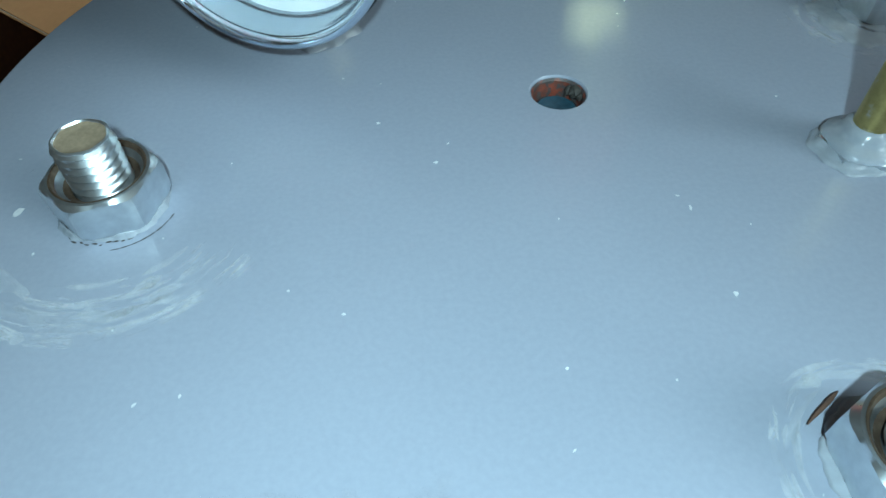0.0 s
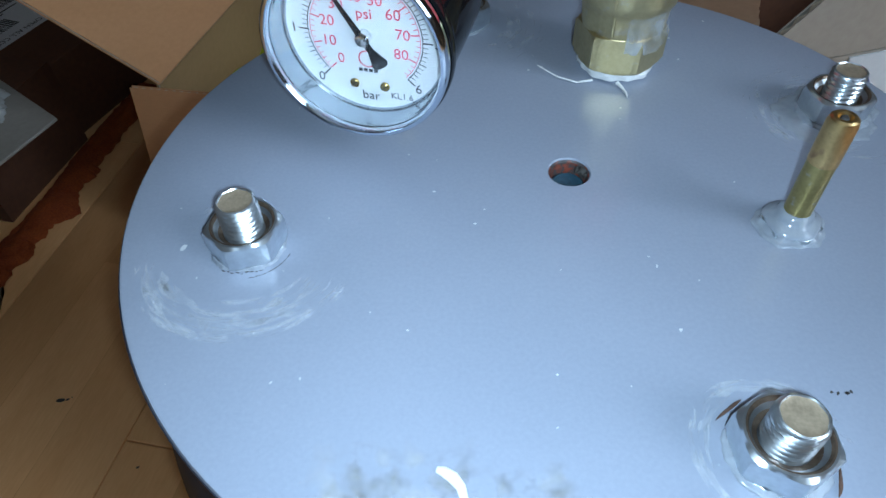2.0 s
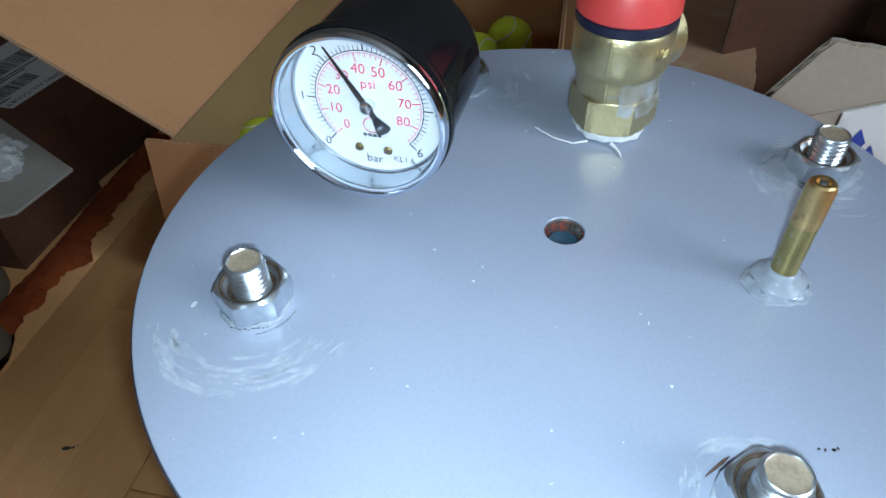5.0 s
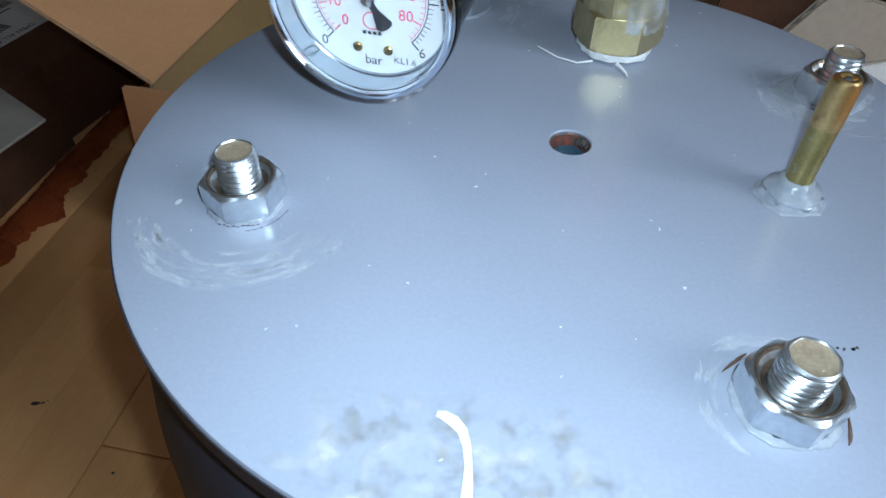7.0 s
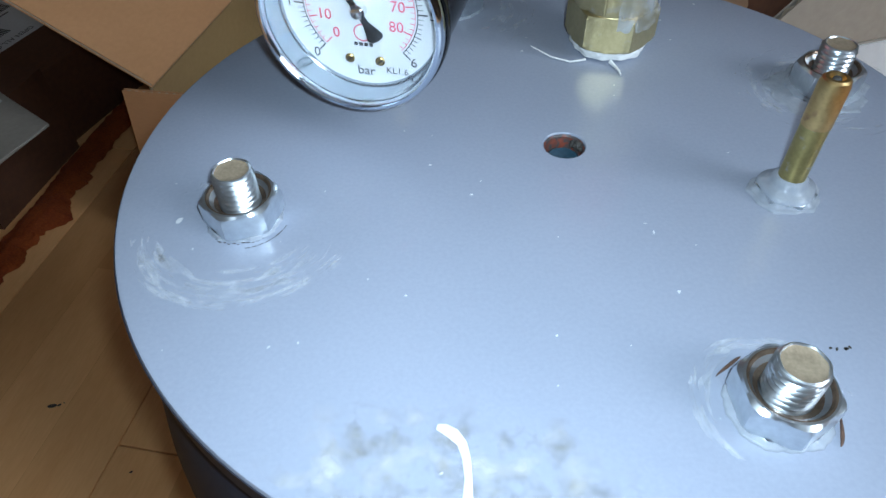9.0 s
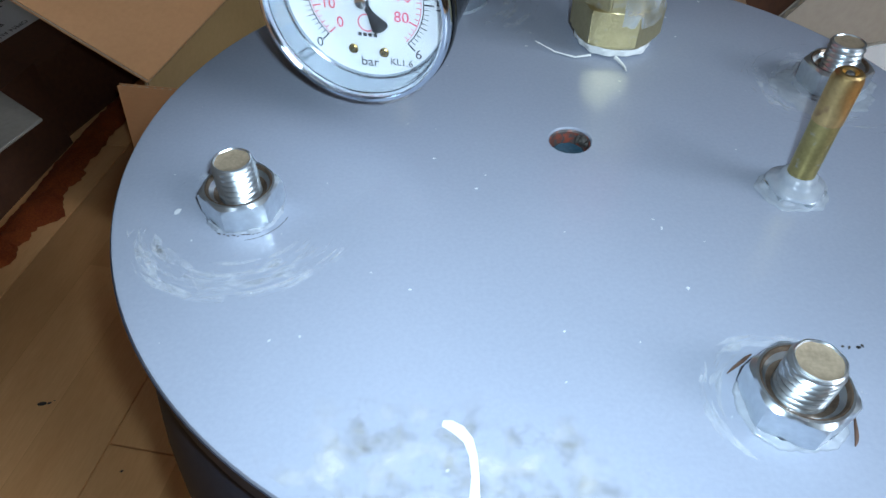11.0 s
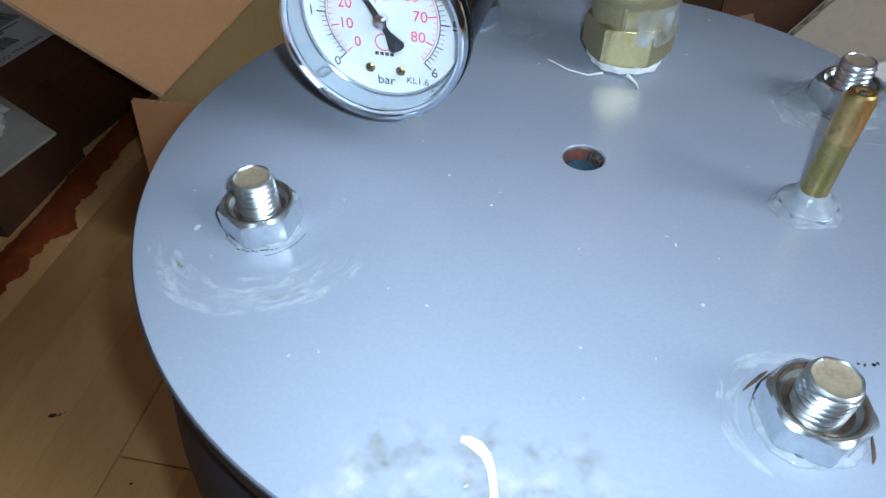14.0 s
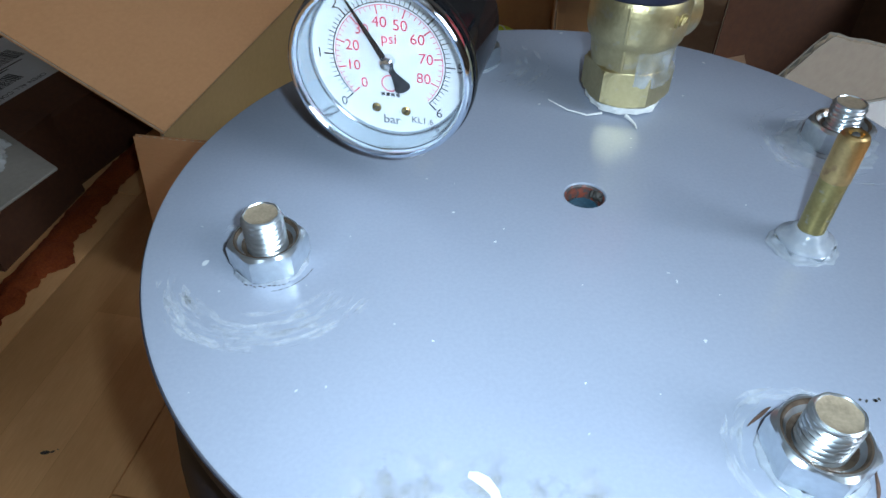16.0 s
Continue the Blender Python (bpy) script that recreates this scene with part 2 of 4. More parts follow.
striped(WOOD, 0.19 / 3, 0.62, (0.82, 0.75, 0.68))
patchy(STAIN, 170.0, 0.45, 0.92)
patchy(SMEAR, 110.0, 0.52, 0.90)
def bounded(m, cx, cy, rx, ry, wander):
    """Fades a stain out towards the edge of an uneven oval."""
    n, l = m.node_tree.nodes, m.node_tree.links
    alpha = n["Principled BSDF"].inputs["Alpha"]
    was = alpha.links[0].from_socket
    co, mp, t, mix = n.new("ShaderNodeTexCoord"), n.new("ShaderNodeMapping"), n.new("ShaderNodeTexNoise"), n.new("ShaderNodeMath")
    mp.vector_type = "TEXTURE"
    mp.inputs["Location"].default_value, mp.inputs["Rotation"].default_value, mp.inputs["Scale"].default_value = (cx, cy, TOP), (0, 0, -0.17), (rx, ry, 1)
    l.new(co.outputs["Object"], mp.inputs["Vector"])
    ln = n.new("ShaderNodeVectorMath")
    ln.operation = "LENGTH"
    l.new(mp.outputs[0], ln.inputs[0])
    t.inputs["Scale"].default_value, t.inputs["Detail"].default_value = 60.0, 6.0
    l.new(co.outputs["Object"], t.inputs["Vector"])
    mix.operation = "MULTIPLY_ADD"
    l.new(t.outputs["Fac"], mix.inputs[0])
    mix.inputs[1].default_value = wander
    l.new(ln.outputs["Value"], mix.inputs[2])
    r = n.new("ShaderNodeMapRange")
    r.inputs["From Min"].default_value, r.inputs["From Max"].default_value = 0.75 + wander / 2, 1.05 + wander / 2
    r.inputs["To Min"].default_value, r.inputs["To Max"].default_value = 1.0, 0.0
    l.new(mix.outputs[0], r.inputs["Value"])
    mul = n.new("ShaderNodeMath")
    mul.operation = "MULTIPLY"
    l.new(was, mul.inputs[0])
    l.new(r.outputs[0], mul.inputs[1])
    l.new(mul.outputs[0], alpha)


TOP, STAIN_AT = 0.381, (-0.029, -0.1095)
bounded(STAIN, *STAIN_AT, 0.036, 0.0175, 1.1)
bounded(SMEAR, *STAIN_AT, 0.038, 0.018, 1.3)
patchy(VALVE_SMEAR, 120.0, 0.30, 0.95)
patchy(HAZE, 170.0, 0.36, 1.15)
patchy(SCRATCH, 300.0, 0.40, 1.15)
glass = bpy.data.materials.new("clear_glass")
glass.use_nodes = True
gb = glass.node_tree.nodes["Principled BSDF"]
gb.inputs["Transmission Weight"].default_value, gb.inputs["Roughness"].default_value, gb.inputs["IOR"].default_value = 1.0, 0.02, 1.45

# ---- mesh helpers ----


def part(name, bm, mat, parent=None, label="", smooth=30.0):
    """Links a bmesh as one mesh object under a thing or part."""
    me = bpy.data.meshes.new(name)
    bmesh.ops.recalc_face_normals(bm, faces=bm.faces)
    bm.to_mesh(me)
    bm.free()
    me.materials.append(mat)
    if smooth:
        me.polygons.foreach_set("use_smooth", [True] * len(me.polygons))
        me.set_sharp_from_angle(angle=radians(smooth))
    ob = new(name, me)
    if parent:
        ob.parent = parent
    if label:
        ob["label"] = label
    return ob


def thing(name, m, label, category, group="", kind=""):
    ob = new(name)
    ob.empty_display_size = 0.02
    ob.matrix_world = m
    return tagged(ob, label, category, group, kind)


def add_box(bm, lo, hi, m=None, bevel=0.0):
    c = [(a + b) / 2 for a, b in zip(lo, hi)]
    s = [b - a for a, b in zip(lo, hi)]
    g = bmesh.ops.create_cube(bm, size=1, matrix=(m or Matrix()) @ Matrix.Translation(c) @ Matrix.Diagonal((*s, 1)))
    if bevel:
        edges = list({e for v in g["verts"] for e in v.link_edges})
        bmesh.ops.bevel(bm, geom=edges, offset=bevel, segments=2, affect="EDGES", profile=0.5)
    return bm


def add_lathe(bm, profile, seg=48, m=None, wobble=None):
    """Turns (radius, height) pairs about z; a radius of 0 closes the end."""
    m = m or Matrix()
    rings = []
    for r, z in profile:
        if r <= 1e-6:
            rings.append([bm.verts.new(m @ Vector((0, 0, z)))])
        else:
            ring = []
            for i in range(seg):
                a = math.tau * i / seg
                k = wobble(a, z) if wobble else 1.0
                ring.append(bm.verts.new(m @ Vector((r * k * math.cos(a), r * k * math.sin(a), z))))
            rings.append(ring)
    for p, q in zip(rings, rings[1:]):
        for i in range(seg):
            j = (i + 1) % seg
            if len(p) == 1 and len(q) == 1:
                continue
            if len(p) == 1:
                bm.faces.new((p[0], q[i], q[j]))
            elif len(q) == 1:
                bm.faces.new((p[i], p[j], q[0]))
            else:
                bm.faces.new((p[i], p[j], q[j], q[i]))
    return bm


def lathe(profile, seg=48, m=None, wobble=None):
    return add_lathe(bmesh.new(), profile, seg, m, wobble)


def add_tube(bm, points, radius, seg=8, flat=1.0):
    """A tube along points, tapering where radius is a list."""
    rings = []
    pts = [Vector(p) for p in points]
    for i, p in enumerate(pts):
        d = (pts[min(i + 1, len(pts) - 1)] - pts[max(i - 1, 0)]).normalized()
        side = d.cross(Vector((0, 0, 1)))
        side = side.normalized() if side.length > 1e-4 else Vector((1, 0, 0))
        up = side.cross(d)
        r = radius[i] if isinstance(radius, (list, tuple)) else radius
        rings.append([bm.verts.new(p + r * (math.cos(math.tau * k / seg) * side + flat * math.sin(math.tau * k / seg) * up)) for k in range(seg)])
    for a, b in zip(rings, rings[1:]):
        for k in range(seg):
            bm.faces.new((a[k], a[(k + 1) % seg], b[(k + 1) % seg], b[k]))
    bm.faces.new(rings[0])
    bm.faces.new(rings[-1])
    return bm


def text_bm(words, size, m):
    """Letters of the built-in font as a thin mesh, centred on m."""
    cu = bpy.data.curves.new("letters", "FONT")
    cu.body, cu.size, cu.align_x, cu.align_y, cu.extrude, cu.resolution_u = words, size, "CENTER", "CENTER", 0.00004, 3
    ob = new("letters", cu)
    me = bpy.data.meshes.new_from_object(ob.evaluated_get(bpy.context.evaluated_depsgraph_get()))
    bpy.data.objects.remove(ob)
    bm = bmesh.new()
    bm.from_mesh(me)
    bpy.data.meshes.remove(me)
    bm.transform(m)
    return bm


def join(target, source):
    me = bpy.data.meshes.new("joined")
    source.to_mesh(me)
    source.free()
    target.from_mesh(me)
    bpy.data.meshes.remove(me)
    return target


def board(origin, along, across, length, width, thick=0.004, ragged=(), flute=0.007, tops=None, sag=0.003):
    """Corrugated board: outer liner, inner liner and the wavy sheet between them, as three meshes. origin: one corner;
    ragged: 'far' tears the far edge; tops: widths at even steps along the length."""
    o, u, v = Vector(origin), Vector(along).normalized(), Vector(across).normalized()
    w = u.cross(v).normalized()
    tops = tops or [width, width]

    def wide(t):
        return float(np.interp(t, np.linspace(0, 1, len(tops)), tops))

    nu, nv = max(int(length / 0.008), 2), max(int(width / 0.012), 2)
    rag = [noise.noise(Vector((i * 0.7, 3.1 + length, width))) * 0.0022 + noise.noise(Vector((i * 0.19, 1.7, length))) * 0.0035 for i in range(nu + 1)]

    def at(i, j, h, inset):
        a, b = length * i / nu, wide(i / nu) * j / nv
        if "far" in ragged and j == nv:
            b += rag[i] - inset
        return o + u * a + v * b + w * (h + sag * math.sin(math.pi * i / nu) * math.sin(math.pi * j / nv))

    out = []
    for h, inset in ((0.0, 0.0), (thick - 0.0006, 0.0015)):
        bm = bmesh.new()
        low, up = ([[bm.verts.new(at(i, j, h + k, inset)) for j in range(nv + 1)] for i in range(nu + 1)] for k in (0.0, 0.0006))
        for grid in (low, up):
            for i in range(nu):
                for j in range(nv):
                    bm.faces.new((grid[i][j], grid[i + 1][j], grid[i + 1][j + 1], grid[i][j + 1]))
        rim = [(i, 0) for i in range(nu)] + [(nu, j) for j in range(nv)] + [(i, nv) for i in range(nu, 0, -1)] + [(0, j) for j in range(nv, 0, -1)]
        for (i, j), (k, m) in zip(rim, rim[1:] + rim[:1]):
            bm.faces.new((low[i][j], low[k][m], up[k][m], up[i][j]))
        out.append(bm)
    bm, waves, rows = bmesh.new(), int(length / flute) * 4, []
    for k in range(waves + 1):
        h = thick / 2 + (thick / 2 - 0.0008) * math.sin(math.tau * k / 4)
        ii = min(int(round(nu * k / waves)), nu)
        wd = wide(k / waves) + (rag[ii] if "far" in ragged else 0) - 0.0008
        rows.append([bm.verts.new(o + u * (length * k / waves) + v * b + w * (h + sag * math.sin(math.pi * k / waves) * math.sin(math.pi * b / wd)))
                     for b in (0.0008, wd * 0.25, wd * 0.5, wd * 0.75, wd)])
    for p, q in zip(rows, rows[1:]):
        for k in range(4):
            bm.faces.new((p[k], q[k], q[k + 1], p[k + 1]))
    out.append(bm)
    return out


# ---- the room ----
PLANK_TURN = Matrix.Rotation(radians(-10.6), 4, "Z")
floor = tagged(thing("floor", Matrix(), "light brown laminate floor of wide planks", "floor"), kind="structure")
bm = bmesh.new()
add_box(bm, (-1.1, -2.0, -0.06), (1.8, 1.3, -0.0095))
part("subfloor", bm, JOINT, floor)


def wall(name, boxes):
    b = bmesh.new()
    for lo, hi in boxes:
        add_box(b, lo, hi)
    ob = part(name, b, WALL_PAINT, smooth=0)
    tagged(ob, "unseen grey-brown room wall added to hold back fill light", "wall", kind="structure")
    return ob


# unseen walls, set close and dark to cut bounced light
wall("wall_north", [((-1.1, 1.2, 0), (1.8, 1.3, 2.4))])
wall("wall_south", [((-1.1, -2.0, 0), (1.8, -1.9, 2.4))])
wall("wall_west", [((-1.1, -1.9, 0), (-1.0, 1.2, 2.4))])
wall("wall_east", [((1.7, -1.9, 0), (1.8, -1.55, 2.4)), ((1.7, -0.35, 0), (1.8, 1.2, 2.4)),
                   ((1.7, -1.55, 0), (1.8, -0.35, 0.95)), ((1.7, -1.55, 2.15), (1.8, -0.35, 2.4))])
bm = bmesh.new()
add_box(bm, (-1.1, -2.0, 2.4), (1.8, 1.3, 2.5))
tagged(part("ceiling", bm, PLASTER, smooth=0), "plain white ceiling", "ceiling", kind="structure")
# assumed window, out of view, added round the fill lamp
window = tagged(thing("window_1", pose(1.75, -0.95, 1.55), "unseen white framed window added to let in daylight", "window"), kind="structure")
bm = bmesh.new()
for lo, hi in (((-0.03, -0.6, -0.6), (0.03, -0.55, 0.6)), ((-0.03, 0.55, -0.6), (0.03, 0.6, 0.6)),
               ((-0.03, -0.55, -0.6), (0.03, 0.55, -0.55)), ((-0.03, -0.55, 0.55), (0.03, 0.55, 0.6)), ((-0.03, -0.02, -0.55), (0.03, 0.02, 0.55))):
    add_box(bm, lo, hi, bevel=0.004)
part("window_frame", bm, FRAME, window)
for y0, y1 in ((-0.55, -0.02), (0.02, 0.55)):
    bm = bmesh.new()
    add_box(bm, (-0.004, y0, -0.55), (0.004, y1, 0.55))
    part("pane", bm, glass, window, smooth=0).visible_shadow = False

# ---- the pressure tank and its lid ----
HOLE = (0.0055, 0.002)
LID_R, LID_T = 0.130, 0.008
tank = thing("pressure_tank", Matrix(), "dark round pressure tank with a bolted grey lid on the floor", "tank")
part("body", lathe([(0, 0.0), (0.110, 0.0), (0.130, 0.012), (0.138, 0.035), (0.138, 0.25), (0.137, 0.29), (0.134, 0.325), (0.129, 0.355),
                    (0.126, 0.366), (0.124, 0.3705), (0.112, 0.3705), (0.112, 0.02), (0, 0.02)], 96, Matrix.Translation((0, -0.003, 0))), TANK, tank)
part("gasket", lathe([(0.108, 0.3705), (0.1235, 0.3705), (0.1235, 0.373), (0.108, 0.373), (0.108, 0.3705)], 96, Matrix.Translation((0, -0.003, 0))), RUBBER, tank)
bm = bmesh.new()
SEG = 160
loops = []
for r, z, c in ((0.0065, TOP - LID_T, HOLE), (0.0065, TOP - 0.0004, HOLE), (0.0069, TOP, HOLE), (0.04, TOP, HOLE), (0.09, TOP, (0.002, 0.001)), (LID_R - 0.0012, TOP, (0, 0)),
                (LID_R - 0.0004, TOP - 0.0003, (0, 0)), (LID_R, TOP - 0.0012, (0, 0)), (LID_R, TOP - LID_T + 0.0008, (0, 0)),
                (LID_R - 0.0008, TOP - LID_T, (0, 0)), (0.0065, TOP - LID_T, HOLE)):
    loops.append([bm.verts.new((c[0] + r * math.cos(math.tau * i / SEG), c[1] + r * math.sin(math.tau * i / SEG), z)) for i in range(SEG)])
for p, q in zip(loops, loops[1:]):
    for i in range(SEG):
        bm.faces.new((p[i], p[(i + 1) % SEG], q[(i + 1) % SEG], q[i]))
bmesh.ops.remove_doubles(bm, verts=bm.verts, dist=1e-6)
lid = part("lid", bm, LID, tank, "satin grey painted round steel lid with scratches")
# thin ring round the lid's side, as dark as the tank
part("lid_edge", lathe([(LID_R - 0.002, -0.0014), (LID_R + 0.0003, -0.0013), (LID_R + 0.0003, -LID_T - 0.0003), (LID_R - 0.002, -LID_T - 0.0003), (LID_R - 0.002, -0.0014)], 160,
     Matrix.Translation((0, 0, TOP))), TANK, lid, "dark side of the lid")
part("hole_lining", lathe([(0.0064, -0.0006), (0.0064, -LID_T), (0.0060, -LID_T), (0.0060, -0.0012), (0.0064, -0.0006)], 40, Matrix.Translation((*HOLE, TOP))),
     RUST, lid, "rusty red inside of the drilled hole")
part("hole_plug", lathe([(0, -0.0052), (0.003, -0.0050), (0.0046, -0.0046), (0.0054, -0.0052), (0.0061, -0.0066), (0.0061, -0.010), (0, -0.010)], 32, Matrix.Translation((*HOLE, TOP))),
     BLUE_PLUG, lid, "dark blue rubber seen down in the hole")
bm = bmesh.new()
for k, (a, r) in enumerate(((28, 0.0017), (50, 0.0011), (8, 0.0008))):
    g = bmesh.ops.create_icosphere(bm, subdivisions=2, radius=r, matrix=Matrix.Translation((HOLE[0] + 0.0055 * math.cos(radians(a)), HOLE[1] + 0.0055 * math.sin(radians(a)), TOP - 0.0022 - 0.0006 * (k % 2))))
    for v in g["verts"]:
        v.co += Vector((1, 1, 1)) * 0.0007 * noise.noise(v.co * 900)
part("hole_sealant", bm, GROUT_DARK, lid, "dark lumps of sealant on the hole's wall")


def mark_bm(items, z=TOP + 0.00006):
    """Small flat uneven flakes: (x, y, length, width, turn)."""
    b = bmesh.new()
    for x, y, ln, wd, turn in items:
        k = 9
        c, s = math.cos(turn), math.sin(turn)
        vs = []
        for i in range(k):
            a = math.tau * i / k
            r = random.uniform(0.6, 1.1)
            px, py = ln * 0.5 * r * math.cos(a), wd * 0.5 * r * math.sin(a)
            vs.append(b.verts.new((x + px * c - py * s, y + px * s + py * c, z)))
        b.faces.new(vs)
    return b


def arc_scratches(b, cx, cy, r0, r1, a0, a1, count, longest, widest=0.0007, z=TOP + 0.00006):
    """Thin curved strips round a centre, tapering to both ends."""
    for _ in range(count):
        a, r = radians(random.uniform(a0, a1)), random.uniform(r0, r1)
        span, wd, drift = random.uniform(0.2, 1) * longest / r, random.uniform(0.2, 1) * widest, random.uniform(-0.0012, 0.0012)
        last = None
        for k in range(7):
            t = k / 6 - 0.5
            w = wd * (1 - (2 * t) ** 2) * random.uniform(0.5, 1) + 0.00004
            aa, rr = a + t * span, r + drift * t
            now = [b.verts.new((cx + q * math.cos(aa), cy + q * math.sin(aa), z)) for q in (rr - w / 2, rr + w / 2)]
            if last:
                b.faces.new((last[0], now[0], now[1], last[1]))
            last = now
    return b


BOLTS = {"left": (-0.0893, -0.0290), "far": (0.0984, 0.0320), "near": (0.0394, -0.0918), "back": (-0.0272, 0.0962)}
random.seed(4)
bm = bmesh.new()
bx, by = BOLTS["left"]
arc_scratches(bm, bx, by, 0.0310, 0.0340, 234, 336, 76, 0.014, 0.0005)
arc_scratches(bm, bx, by, 0.0220, 0.0320, 215, 328, 62, 0.010, 0.0006)
arc_scratches(bm, bx, by, 0.0240, 0.0330, 190, 235, 26, 0.006, 0.0009)
arc_scratches(bm, bx, by, 0.0200, 0.0240, 95, 150, 12, 0.007)
bx, by = BOLTS["far"]
arc_scratches(bm, bx, by, 0.0150, 0.0220, 120, 280, 40, 0.008, 0.0008)
arc_scratches(bm, bx, by, 0.0240, 0.0290, -80, 60, 36, 0.010)
arc_scratches(bm, bx, by, 0.0260, 0.0290, 80, 250, 14, 0.012)
bx, by = BOLTS["near"]
arc_scratches(bm, bx, by, 0.0160, 0.0182, 10, 205, 40, 0.006, 0.0008)
bx, by = BOLTS["back"]
arc_scratches(bm, bx, by, 0.0180, 0.0360, -60, 40, 40, 0.010, 0.0005)
tagged(part("scratched_paint", bm, SCRATCH, lid, "pale scratches worn round the bolts", smooth=0), kind="stuff")
bm = bmesh.new()
for key, r0, r1, a0, a1, count in (("left", 0.021, 0.033, 205, 320, 60), ("far", 0.014, 0.026, 100, 280, 40), ("near", 0.0145, 0.0185, 60, 215, 20), ("back", 0.018, 0.03, -60, 40, 16)):
    arc_scratches(bm, *BOLTS[key], r0, r1, a0, a1, count, 0.014, 0.0034, TOP + 0.00004)
tagged(part("scuffed_film", bm, HAZE, lid, "dull pale scuffing round the bolts", smooth=0), kind="stuff")
flecks = [(-0.0246, -0.021, 0.0013, 0.0010, 0.4), (0.0264, -0.0591, 0.0014, 0.0010, 1.2), (-0.0369, -0.007, 0.0011, 0.0008, 0.2), (-0.0425, -0.0591, 0.0010, 0.0009, 0),
          (-0.003, 0.060, 0.0012, 0.0010, 0), (0.002, 0.062, 0.0018, 0.0010, 0.5), (0.014, 0.125, 0.0018, 0.0012, 0.3), (-0.108, -0.030, 0.003, 0.002, 1.3),
          (0.054, 0.082, 0.0014, 0.0012, 0)]
for _ in range(45):
    r, a = 0.125 * math.sqrt(random.random()), random.uniform(0, math.tau)
    s = random.uniform(0.0002, 0.0007)
    flecks.append((r * math.cos(a), r * math.sin(a), s * random.uniform(1, 2.4), s, random.uniform(0, 3)))
tagged(part("paint_fleck", mark_bm(flecks, TOP + 0.00008), FLECK, lid, "tiny white paint flecks", smooth=0), kind="stuff")

for name, mat, z, label in (("dried_stain", STAIN, 0.00005, "dull grey-brown dried stain near the rim"), ("glue_film", SMEAR, 0.00010, "patchy white film of dried glue")):
    bm, ring = bmesh.new(), []
    for i in range(72):
        a = math.tau * i / 72
        x, y = 0.052 * math.cos(a), 0.026 * math.sin(a)
        px, py = STAIN_AT[0] + x * 0.985 + y * 0.17, STAIN_AT[1] - x * 0.17 + y * 0.985
        far = max(math.hypot(px, py) / 0.1275, 1.0)
        ring.append(bm.verts.new((px / far, py / far, TOP + z)))
    bm.faces.new(ring)
    part(name, bm, mat, lid, label, smooth=0)
bm = bmesh.new()
drip = [(-0.0345, -0.0958), (-0.0330, -0.0962), (-0.0310, -0.0975), (-0.0292, -0.0998), (-0.0284, -0.1030), (-0.0281, -0.1075), (-0.0284, -0.1120), (-0.0290, -0.1180), (-0.0300, -0.1220)]
add_tube(bm, [(x, y, TOP + 0.0001) for x, y in drip], [0.0007, 0.0012, 0.0014, 0.0011, 0.0009, 0.0008, 0.0011, 0.0013, 0.0006], 10, 0.3)
part("glue_streak", bm, DRIP, lid, "white streak of dried glue")
# ---- bolts ----


def hex_nut(bm, af, height, m, hole, bore=0.0, sink=0.0009):
    """A hexagon nut with turned corners and a bored middle."""
    seg, bore = 72, bore or hole * 1.14

    def radius(a, k):
        b = (a + math.pi / 6) % (math.pi / 3) - math.pi / 6
        return min(af / 2 / math.cos(b), k)

    rows = ((hole, 0.0002, 0), (0.5 * af, 0, 0), (0.545 * af, 0.0005, 1), (0.58 * af, 0.0014, 1), (0.58 * af, height - 0.0017, 1), (0.545 * af, height - 0.0007, 1),
            (0.485 * af, height, 0), (bore, height, 0), (bore * 0.97, height - 0.0006, 0), (hole, height - sink, 0))
    loop = []
    for r, z, is_hex in rows:
        loop.append([bm.verts.new(m @ Vector(((radius(math.tau * i / seg, r) if is_hex else r) * math.cos(math.tau * i / seg),
                                                (radius(math.tau * i / seg, r) if is_hex else r) * math.sin(math.tau * i / seg), z))) for i in range(seg)])
    for p, q in zip(loop, loop[1:]):
        for i in range(seg):
            bm.faces.new((p[i], p[(i + 1) % seg], q[(i + 1) % seg], q[i]))
    return bm


def threaded(radius, height, pitch, root):
    """A helical thread with a chamfered tip."""
    bm, seg = bmesh.new(), 32
    steps = int(height / pitch * 4)
    rows = []
    for k in range(steps + 1):
        row = []
        for i in range(seg):
            z = height * k / steps
            ph = (z / pitch - i / seg) % 1.0
            r = root + (radius - root) * (1 - abs(2 * ph - 1)) ** 0.8
            r = min(r, radius - max(0.0, z - (height - 0.0009)) * 1.1)
            a = math.tau * i / seg
            row.append(bm.verts.new((r * math.cos(a), r * math.sin(a), z)))
        rows.append(row)
    for p, q in zip(rows, rows[1:]):
        for i in range(seg):
            bm.faces.new((p[i], p[(i + 1) % seg], q[(i + 1) % seg], q[i]))
    return bm


